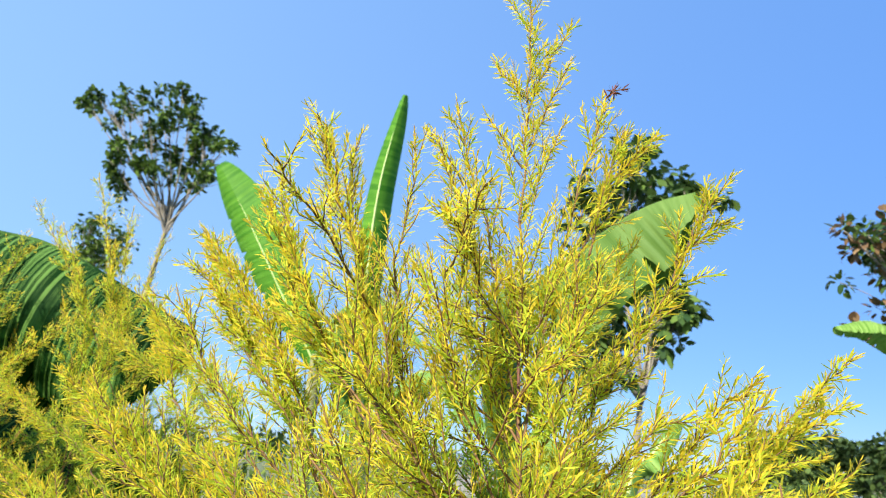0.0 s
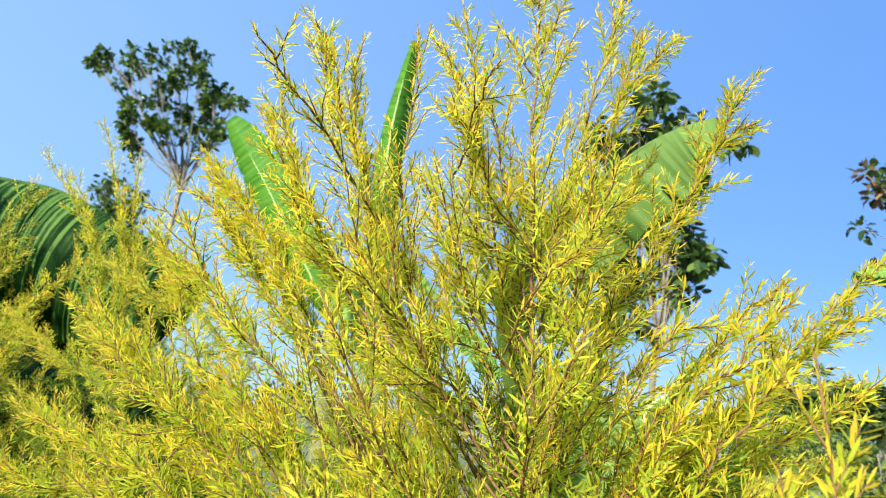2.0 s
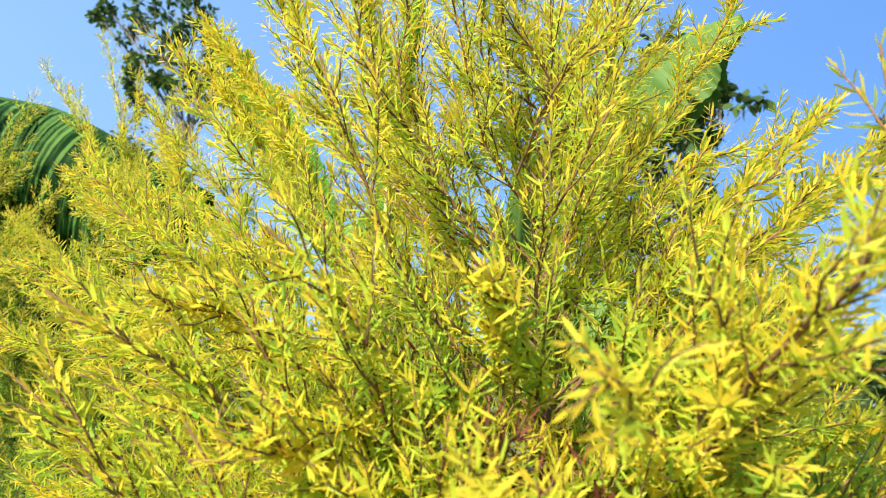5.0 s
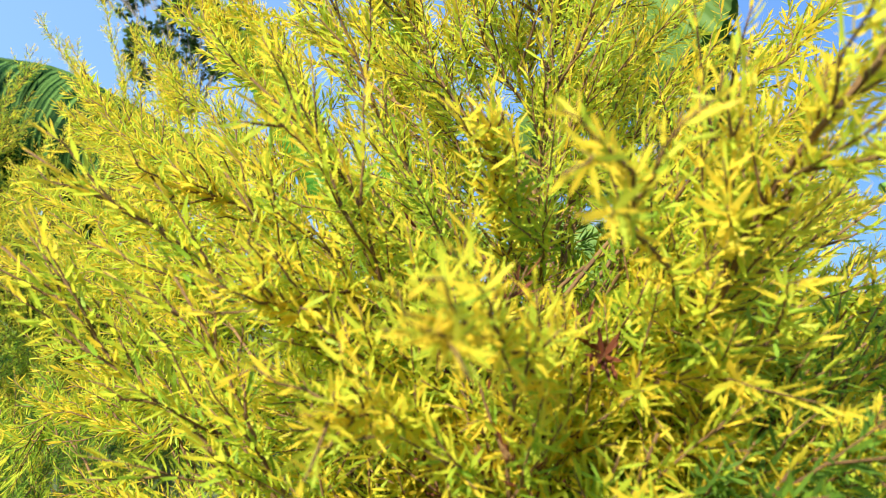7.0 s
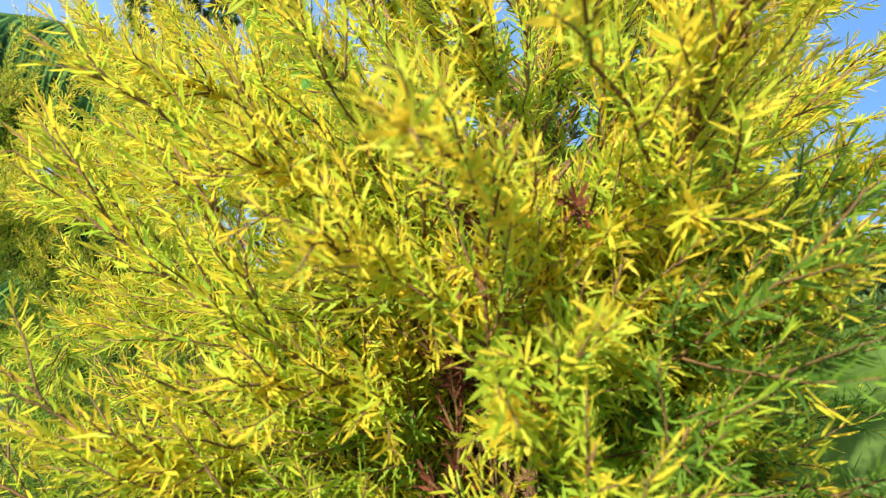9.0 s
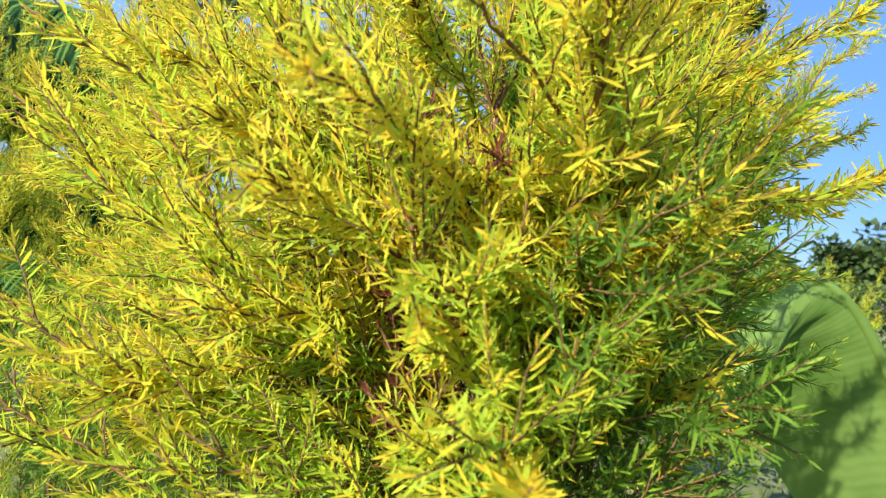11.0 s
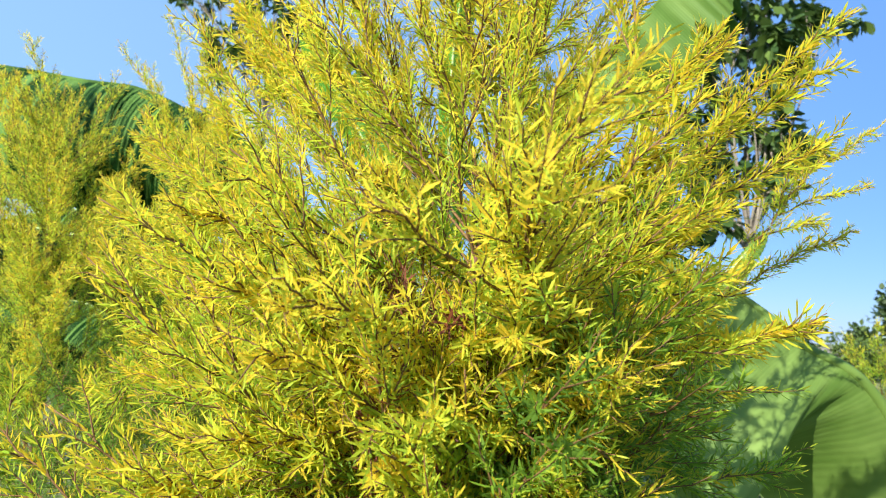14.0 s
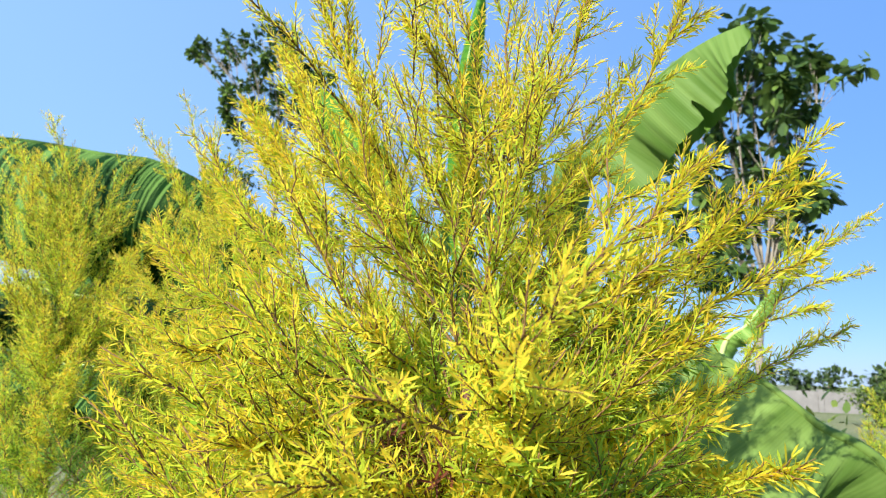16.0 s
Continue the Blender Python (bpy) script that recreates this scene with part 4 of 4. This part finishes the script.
# ---- banana plants ----
def banana_leaf(plant, rng, rib, width, droop=(20, 20), up=(0, 0, 1), mat=None, ripple=0.004, waves=26, tears=5, roll=0.0, label="", rib_mat=None):
    """A blade in two halves along a curved midrib; droop: degrees by which each half hangs below level."""
    n, k = 90, 9
    line = bend_line(rib, n)
    _, t = along(line, np.linspace(0, 1, n))
    side = unit(np.cross(t, np.asarray(up, float)))
    top = np.cross(side, t)
    s = np.linspace(0, 1, n)
    prof = width / 2 * np.clip(np.sin(np.pi * np.clip(s * 0.93 + 0.05, 0, 1)) ** 0.55, 0.02, 1)
    blade = Tris("vein")
    for sign, hang in ((-1, droop[0]), (1, droop[1])):
        cut = np.ones(n)
        for _ in range(tears):
            cut[rng.randint(12, n - 6)] = rng.uniform(0.55, 0.85)
        rows = []
        for j in range(k):
            q = j / (k - 1)
            ang = np.radians(hang * (0.35 + 0.65 * q) + roll * q)[..., None] * np.ones((n, 1))
            w = (prof * q * (1 - (1 - cut) * q**3))[:, None]
            fold = np.sin(s * waves * 2 * np.pi + sign) if waves > 10 else 1 - 2 * np.abs(np.sin(s * waves * np.pi + 3 * q)) ** 0.6
            wave = (ripple * fold * min(1.0, q * 2.5) + ripple * 2.2 * np.sin(s * 9 + 2 * sign) * q)[:, None]
            rows.append(line + side * sign * w * np.cos(ang) - top * w * np.sin(ang) + top * wave + t * w * 0.25)
        v = np.stack(rows, 1).reshape(-1, 3)
        i = np.arange(n - 1)[:, None] * k
        j = np.arange(k - 1)[None]
        a, b, c, d = i + j, i + j + 1, i + k + j + 1, i + k + j
        f = np.concatenate([np.stack([a, b, c], -1).reshape(-1, 3), np.stack([a, c, d], -1).reshape(-1, 3)])
        blade.add(v, f, np.repeat(s, k) * span(line))
    leaf = blade.link("leaf", mat or BANANA, plant, label, smooth=True)
    stem = Tris()
    stem.tube(line - top * 0.004, 0.013 * (1 - 0.85 * s), 7)
    stem.link("midrib", rib_mat or RIB, leaf, smooth=True)
    return leaf


def banana_plant(label, x, y, high, radius=0.08):
    plant = new("banana_plant")
    tagged(plant, label, "banana plant", "banana plants")
    t = Tris()
    line = bend_line([(x, y, 0), (x + 0.02, y, high * 0.5), (x, y + 0.02, high)], 20)
    t.tube(line, radius * (1 - 0.55 * np.linspace(0, 1, 20)), 14)
    t.link("pseudostem", PSEUDO, plant, smooth=True)
    return plant


rb = np.random.RandomState(21)
# near one, behind the golden shrub
bp = banana_plant("banana plant with broad pale green leaves behind the shrub", 0.377, 2.150, 1.025)
banana_leaf(bp, rb, [(0.420, 2.100, 1.000), (0.120, 1.900, 1.600), (0.089, 1.620, 1.924), (0.181, 1.520, 2.016), (0.276, 1.420, 2.078), (0.344, 1.370, 2.109), (0.402, 1.330, 2.115)], 0.29, (150, 14), (0.35, -0.85, 0.4), tears=2, ripple=0.002, mat=BANANA_SOFT, rib_mat=BANANA_SOFT)
banana_leaf(bp, rb, [(0.950, 1.700, 0.700), (0.642, 1.470, 1.334), (0.490, 1.430, 1.469), (0.393, 1.420, 1.545), (0.282, 1.420, 1.608), (0.141, 1.440, 1.699)], 0.62, (6, 150), (-0.30, -0.78, 0.55), tears=2, ripple=0.016, waves=4, rib_mat=BANANA_PALE, mat=BANANA_PALE, label="broad pale leaf folded along its midrib")
banana_leaf(bp, rb, [(0.431, 2.150, 1.051), (0.563, 2.580, 1.604), (0.655, 2.600, 1.723), (0.748, 2.600, 1.841)], 0.13, (50, 50), (0.2, -0.5, 0.8))
# one at the row's end
bq = banana_plant("banana plant with a long dark striped leaf hanging over", -4.260, 2.900, 1.703)
banana_leaf(bq, rb, [(-3.300, 2.500, 1.750), (-2.600, 2.000, 2.100), (-1.900, 1.800, 2.220), (-1.250, 1.750, 2.120), (-1.072, 1.750, 2.087), (-0.891, 1.750, 2.007), (-0.773, 1.750, 1.948), (-0.654, 1.750, 1.893)], 0.75, (84, 84), mat=BANANA_SHADED, ripple=0.014, waves=40, rib_mat=BANANA_SHADED, label="long folded leaf, shade and lit ribs painted as dark and pale stripes")
banana_leaf(bq, rb, [(-4.106, 2.900, 1.482), (-2.913, 2.700, 1.835), (-1.954, 2.500, 1.777), (-1.545, 2.400, 1.745), (-1.243, 2.350, 1.547)], 0.4, (40, 40), mat=BANANA_SHADED)
banana_leaf(bq, rb, [(-4.079, 2.900, 1.256), (-2.883, 2.600, 1.557), (-2.039, 2.400, 1.497), (-1.566, 2.200, 1.472), (-1.263, 2.150, 1.278)], 0.4, (40, 40), mat=BANANA_SHADED)
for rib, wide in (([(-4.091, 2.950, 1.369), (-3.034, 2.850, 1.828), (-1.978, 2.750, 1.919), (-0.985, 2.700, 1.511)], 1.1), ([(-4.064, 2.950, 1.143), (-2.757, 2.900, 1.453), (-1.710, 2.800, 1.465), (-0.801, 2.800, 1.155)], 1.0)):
    banana_leaf(bq, rb, rib, wide, (76, 76), mat=BANANA_SHADED, ripple=0.012, waves=36)
bt = banana_plant("banana plant beside a browning tree", 5.713, 8.100, 2.668, 0.1)
banana_leaf(bt, rb, [(5.717, 8.100, 2.566), (5.385, 8.050, 3.365), (4.869, 8.000, 3.692), (4.388, 8.000, 3.607)], 0.62, (45, 45))
banana_leaf(bt, rb, [(5.717, 8.100, 2.566), (5.879, 8.000, 3.502), (6.362, 7.900, 3.843), (6.963, 7.900, 3.576)], 0.6, (40, 40))
# those further back
br = banana_plant("banana plant with an upright folded leaf", -1.566, 6.200, 2.557, 0.12)
banana_leaf(br, rb, [(-1.557, 6.200, 2.450), (-1.998, 6.050, 3.177), (-2.385, 6.000, 3.810), (-2.838, 6.000, 4.471)], 0.66, (40, 10), (-0.3, -0.8, 0.4), mat=BANANA_VIVID)
banana_leaf(br, rb, [(-1.557, 6.200, 2.450), (-1.271, 6.000, 3.008), (-0.836, 5.900, 3.037), (-0.477, 5.800, 2.633)], 0.5, (40, 40))
bs = banana_plant("banana plant with one young leaf still rolled", -0.663, 4.100, 1.875, 0.09)
banana_leaf(bs, rb, [(-0.655, 4.100, 1.770), (-0.711, 4.020, 2.615), (-0.697, 4.000, 3.372), (-0.593, 4.000, 4.079)], 0.52, (82, 66), (0.2, -0.95, 0.1), tears=0, mat=BANANA_VIVID, label="young half-rolled upright leaf")
banana_leaf(bs, rb, [(-0.655, 4.100, 1.770), (-0.355, 3.900, 2.108), (-0.084, 3.800, 2.074), (0.096, 3.700, 1.826)], 0.4, (40, 40), tears=8)
banana_leaf(bs, rb, [(-0.655, 4.100, 1.770), (-0.797, 3.900, 2.288), (-0.818, 3.800, 2.340), (-0.791, 3.700, 2.076)], 0.36, (50, 50), tears=8)


# ---- trees ----
def tree(seed, label, base, fork, heads, spread, leaf_len, per_head, mat, trunk_r, dry=None, droop=0.3, group=""):
    """Trunk to the fork, limbs to clump centres, a clump of leaves at each limb's end and along it."""
    r = np.random.RandomState(seed)
    ob = new("tree")
    tagged(ob, label, "tree", group)
    t = Tris()
    line = bend_line([base, (np.array(base) * 0.45 + np.array(fork) * 0.55) + r.normal(0, 0.15, 3) * (1, 1, 0), fork], 16)
    t.tube(line, trunk_r * (1 - 0.5 * np.linspace(0, 1, 16)), 9)
    t.link("trunk", BARK, ob, smooth=True)
    crown, dead = Tris(), Tris()
    fork = np.array(fork, float)
    for h in heads:
        h = np.array(h, float)
        start = fork + (fork - np.array(base)) * -0.12 * r.random()
        mid = start * 0.5 + h * 0.5 - UP * 0.10 * np.linalg.norm(h - start) * r.uniform(0.2, 1) + r.normal(0, 0.08, 3)
        limb = bend_line([start, mid, h], 9)
        limbs = Tris()
        limbs.tube(limb, trunk_r * 0.34 * (1 - 0.8 * np.linspace(0, 1, 9)), 5)
        subs = [h + r.normal(0, spread * 0.62, 3) * (1, 1, 0.7) for _ in range(5)]
        for sub in subs:
            limbs.tube(bend_line([limb[6], (limb[6] + sub) / 2 + UP * 0.05, sub], 4), trunk_r * 0.07, 4)
            m = per_head // 5
            out = unit(r.normal(0, 1, (m, 3)) + np.array((0, 0, 0.25)))
            p = sub + out * spread * 0.42 * r.random((m, 1)) ** 0.6
            d = unit(out + r.normal(0, 0.5, (m, 3)) - UP * droop)
            up = unit(np.cross(np.cross(d, UP + r.normal(0, 0.35, (m, 3))), d))
            size = leaf_len * r.uniform(0.6, 1.2, m)
            into = dead if dry is not None and r.random() < dry else crown
            into.leaves(p, d, up, size, size * r.uniform(0.42, 0.6, m), r.uniform(-0.35, 0.05, m), r.random(m), (0.3, 0.7, 0.95))
        limbs.link("limb", BARK, ob, smooth=True)
    crown.link("crown", mat, ob)
    if dead.v:
        dead.link("dry_leaves", DRY_LEAF, ob, "brown dry leaves among the green")
    return ob


def heads_in(seed, centre, half, count, lean=0.0):
    r = np.random.RandomState(seed)
    out = []
    for _ in range(count):
        v = r.normal(0, 1, 3)
        v = v / np.linalg.norm(v) * r.random() ** 0.4
        out.append(np.array(centre) + v * np.array(half) + (lean * v[2], 0, 0))
    return out


tree(31, "slender tall tree with an airy dark green crown", (-14.8, 25, 0), (-14.2, 25, 11.6),
     [(-19.82, 25.15, 17.12), (-19.24, 25.62, 17.68), (-16.94, 24.37, 17.10), (-15.91, 25.03, 17.26), (-15.73, 26.18, 18.53), (-18.64, 26.19, 16.99), (-16.79, 23.88, 13.38), (-16.83, 24.12, 14.52), (-15.44, 23.65, 15.33), (-15.25, 24.82, 16.06), (-13.53, 23.59, 15.81), (-13.09, 24.87, 15.57), (-13.94, 25.45, 15.10), (-12.12, 24.34, 14.50), (-15.02, 25.53, 14.79), (-16.04, 25.27, 14.91), (-15.26, 23.57, 13.15), (-13.57, 25.18, 13.34), (-12.20, 24.28, 13.04), (-16.37, 24.75, 12.42), (-14.78, 24.35, 13.29), (-14.35, 25.58, 14.19)],
     0.55, 0.31, 160, TREE_LEAF, 0.17)
tree(32, "tree with large drooping dark green leaves", (2.3, 9.5, 0), (2.4, 9.5, 3.0),
     [(2.42, 9.45, 6.65), (2.13, 9.22, 6.10), (1.89, 9.54, 6.05), (2.51, 9.72, 6.28), (2.05, 9.35, 5.63), (2.49, 9.28, 5.61), (2.88, 9.41, 5.51), (3.35, 9.85, 6.13), (3.61, 9.88, 6.29), (3.11, 9.64, 5.73), (2.83, 9.82, 5.29), (1.65, 9.78, 5.58), (1.96, 9.40, 5.13), (2.33, 9.17, 5.10), (2.14, 9.62, 4.77), (1.66, 9.55, 4.76), (2.45, 9.39, 4.50), (1.97, 9.28, 4.15), (1.54, 9.43, 4.12), (2.77, 9.47, 4.10), (2.98, 9.31, 4.05), (3.07, 9.33, 3.85), (2.74, 9.47, 3.65), (1.73, 9.79, 3.62), (2.07, 9.57, 3.56), (1.42, 9.33, 3.11), (1.85, 9.32, 3.03), (1.31, 9.46, 3.89)],
     0.36, 0.22, 95, BIG_LEAF, 0.07, droop=0.7)
tree(33, "tree with green and browning leaves at the clearing's edge", (9.0, 12, 0), (8.8, 12, 3.6),
     heads_in(8, (8.7, 12, 6.0), (1.1, 1.0, 1.9), 24), 0.6, 0.22, 110, BIG_LEAF, 0.14, dry=0.4)
tree(34, "small dark tree far behind the banana leaf", (-23.8, 34, 0), (-23.7, 34, 10),
     heads_in(9, (-23.6, 34, 12.6), (1.6, 1.5, 1.6), 14), 1.0, 0.35, 100, TREE_LEAF, 0.16)


def woods(seed, name, label, rows, leaf_len, count, mat):
    """A far belt of trees whose crowns run together."""
    r = np.random.RandomState(seed)
    crown, wood = Tris(), Tris()
    for x, y, h, w in rows:
        wood.tube([(x, y, 0), (x + 0.2, y, h * 0.35), (x, y, h * 0.7)], [0.22, 0.16, 0.08], 6)
        lumps = r.normal(0, 1, (16, 3))
        lumps = lumps / np.linalg.norm(lumps, axis=1, keepdims=True) * r.uniform(0.2, 1, (16, 1)) * (w, w * 0.7, h * 0.42) + (x, y, h * 0.5)
        pick = lumps[r.randint(0, 16, count)]
        out = unit(r.normal(0, 1, (count, 3)))
        p = pick + out * w * 0.34 * r.uniform(0.5, 1, (count, 1))
        p[:, 2] = np.clip(p[:, 2], 0.2, None)
        d = unit(out + r.normal(0, 0.6, (count, 3)))
        up = unit(np.cross(np.cross(d, UP + r.normal(0, 0.3, (count, 3))), d))
        size = leaf_len * r.uniform(0.6, 1.3, count)
        crown.leaves(p, d, up, size, size * 0.6, r.uniform(-0.2, 0.2, count), r.random(count), (0.3, 0.7, 0.9))
    ob = crown.link(name, mat, None)
    tagged(ob, label, "woods", kind="stuff")
    trunks = wood.link("trunks", BARK, ob)
    tagged(trunks, kind="stuff")
    return ob


rw = np.random.RandomState(41)
woods(42, "woods", "belt of dark green trees across the field",
      [(26 + 2.9 * k + rw.normal(0, 0.5), 60 + rw.uniform(-3, 6), 7.4 + 0.4 * min(k, 9) + rw.uniform(-0.6, 0.8), 3.0) for k in range(18)], 0.6, 1300, WOOD_LEAF)
woods(43, "far_woods", "low hazy line of far trees along the horizon",
      [(-150 + 6.5 * k, 140 + rw.uniform(-8, 8), 6.0 + rw.uniform(-1, 1.5), 4.5) for k in range(46)], 1.1, 260, WOOD_LEAF)


def bush(seed, label, x, y, high, wide, count, leaf_len):
    r = np.random.RandomState(seed)
    ob = new("bush")
    tagged(ob, label, "bush", "green bushes")
    crown = Tris()
    for _ in range(9):
        wood = Tris()
        a = r.random() * 6.3
        q = r.uniform(0.3, 0.9)
        wood.tube([(x, y, 0), (x + math.cos(a) * wide * q * 0.4, y + math.sin(a) * wide * q * 0.4, high * 0.5), (x + math.cos(a) * wide * q, y + math.sin(a) * wide * q, high * 0.85)], [0.03, 0.02, 0.008], 5)
        wood.link("stem", BARK, ob)
    lumps = r.normal(0, 1, (26, 3))
    lumps = lumps / np.linalg.norm(lumps, axis=1, keepdims=True) * r.uniform(0.2, 1, (26, 1)) * (wide, wide, high * 0.45) + (x, y, high * 0.52)
    pick = lumps[r.randint(0, 26, count)]
    out = unit(r.normal(0, 1, (count, 3)))
    p = pick + out * wide * 0.28 * r.uniform(0.4, 1, (count, 1))
    p[:, 2] = np.clip(p[:, 2], 0.05, None)
    d = unit(out + r.normal(0, 0.6, (count, 3)))
    up = unit(np.cross(np.cross(d, UP + r.normal(0, 0.3, (count, 3))), d))
    size = leaf_len * r.uniform(0.6, 1.3, count)
    crown.leaves(p, d, up, size, size * 0.4, r.uniform(-0.3, 0.1, count), r.random(count), (0.3, 0.7, 0.9))
    crown.link("crown", BUSH_LEAF, ob)
    return ob


bush(51, "leafy green bush at the field's edge", 6.2, 11.0, 1.7, 1.3, 2600, 0.11)
bush(52, "leafy green bush at the field's edge", 9.5, 14.0, 2.0, 1.6, 2600, 0.13)
bush(53, "low leafy green bush in the field", 5.0, 7.5, 1.2, 0.9, 2200, 0.09)
bush(54, "leafy green bush below the banana plants", -2.4, 4.6, 2.0, 1.1, 2800, 0.09)
bush(55, "leafy green bush below the banana plants", -4.2, 6.3, 2.4, 1.5, 2800, 0.10)
# added bush: stands in for the shade below the broad leaf
bush(57, "low leafy bush standing in for shade under the broad banana leaf", 1.15, 2.5, 0.85, 0.6, 2400, 0.07)
bush(56, "leafy green bush behind the shrubs", 0.9, 5.2, 1.5, 1.0, 2400, 0.09)

for k in range(7):
    bush(61 + k, "rounded green hedge bush before the boundary wall", 11.5 + 2.3 * k, 29.5 + (k * 7 % 3) * 0.6, 1.7 + 0.2 * (k * 5 % 4), 1.7, 2600, 0.2)


# ---- ground and wall ----
def ground_material():
    m, t, out = material("grassy_ground")
    co = t.nodes.new("ShaderNodeTexCoord")
    big = noise_node(t, 0.12, 4, 0.6, co.outputs["Object"])
    small = noise_node(t, 6.0, 6, 0.7, co.outputs["Object"])
    fac = math_node(t, "ADD", math_node(t, "MULTIPLY", big, 0.6), math_node(t, "MULTIPLY", small, 0.4))
    r = ramp_node(t, [(0.35, (0.06, 0.09, 0.025)), (0.5, (0.13, 0.15, 0.05)), (0.68, (0.30, 0.25, 0.15))])
    t.links.new(fac, r.inputs["Fac"])
    b = t.nodes.new("ShaderNodeBump")
    b.inputs["Strength"].default_value = 0.6
    b.inputs["Distance"].default_value = 0.05
    t.links.new(small, b.inputs["Height"])
    p = t.nodes.new("ShaderNodeBsdfPrincipled")
    p.inputs["Roughness"].default_value = 0.95
    t.links.new(r.outputs["Color"], p.inputs["Base Color"])
    t.links.new(b.outputs["Normal"], p.inputs["Normal"])
    t.links.new(p.outputs[0], out.inputs["Surface"])
    return m


bm = bmesh.new()
bmesh.ops.create_grid(bm, x_segments=120, y_segments=120, size=1.0)
for v in bm.verts:
    x, y = v.co.x, v.co.y
    v.co.x, v.co.y = 2500 * x * abs(x) ** 1.6, 2500 * y * abs(y) ** 1.6
    d = math.hypot(v.co.x, v.co.y)
    v.co.z = 0.03 * noise.noise((v.co.x * 0.7, v.co.y * 0.7, 0)) * min(1, d / 3) - 0.02
me = bpy.data.meshes.new("ground")
bm.to_mesh(me)
bm.free()
me.materials.append(ground_material())
tagged(new("ground", me), "uneven grassy ground with bare pale patches", "ground", kind="structure")

rg = np.random.RandomState(77)
grass = Tris()
n = 26000
far = 0.3 + 13 * rg.random(n) ** 1.3
turn = rg.uniform(0, 2 * np.pi, n)
at = np.stack([far * np.cos(turn) + rg.normal(0, 0.3, n), 2.5 + far * np.sin(turn) + rg.normal(0, 0.3, n), np.full(n, -0.03)], 1)
way = unit(np.stack([rg.normal(0, 0.45, n), rg.normal(0, 0.45, n), np.ones(n)], 1))
over = unit(np.cross(way, rg.normal(0, 1, (n, 3))))
tall = rg.uniform(0.06, 0.22, n)
grass.slim(at, way, over, tall, rg.uniform(0.005, 0.011, n), rg.uniform(-0.5, 0.5, n), rg.random(n))
tagged(grass.link("grass", BUSH_LEAF), "short rough green grass on the uneven ground", "grass", kind="stuff")

PALE = barky("pale_render", (0.13, 0.125, 0.12), (0.22, 0.21, 0.20), 1.5, 0.2, 0.85)
wall = new("boundary_wall")
tagged(wall, "long low pale rendered boundary wall across the field", "wall", kind="structure")


def box(name, mat, parent, x0, x1, y0, y1, z0, z1, bevel=0.02):
    b = bmesh.new()
    bmesh.ops.create_cube(b, size=1.0)
    for v in b.verts:
        v.co = Vector((x0 if v.co.x < 0 else x1, y0 if v.co.y < 0 else y1, z0 if v.co.z < 0 else z1))
    bmesh.ops.bevel(b, geom=b.edges[:], offset=bevel, segments=2, affect="EDGES")
    data = bpy.data.meshes.new(name)
    b.to_mesh(data)
    b.free()
    data.materials.append(mat)
    ob = new(name, data)
    ob.parent = parent
    return ob


for k in range(16):
    box("panel", PALE, wall, -8 + k * 3.5 + 0.15, -8 + (k + 1) * 3.5 - 0.15, 42.05, 42.20, -0.05, 1.20)
    box("post", PALE, wall, -8 + k * 3.5 - 0.15, -8 + k * 3.5 + 0.15, 42.0, 42.25, -0.05, 1.32)
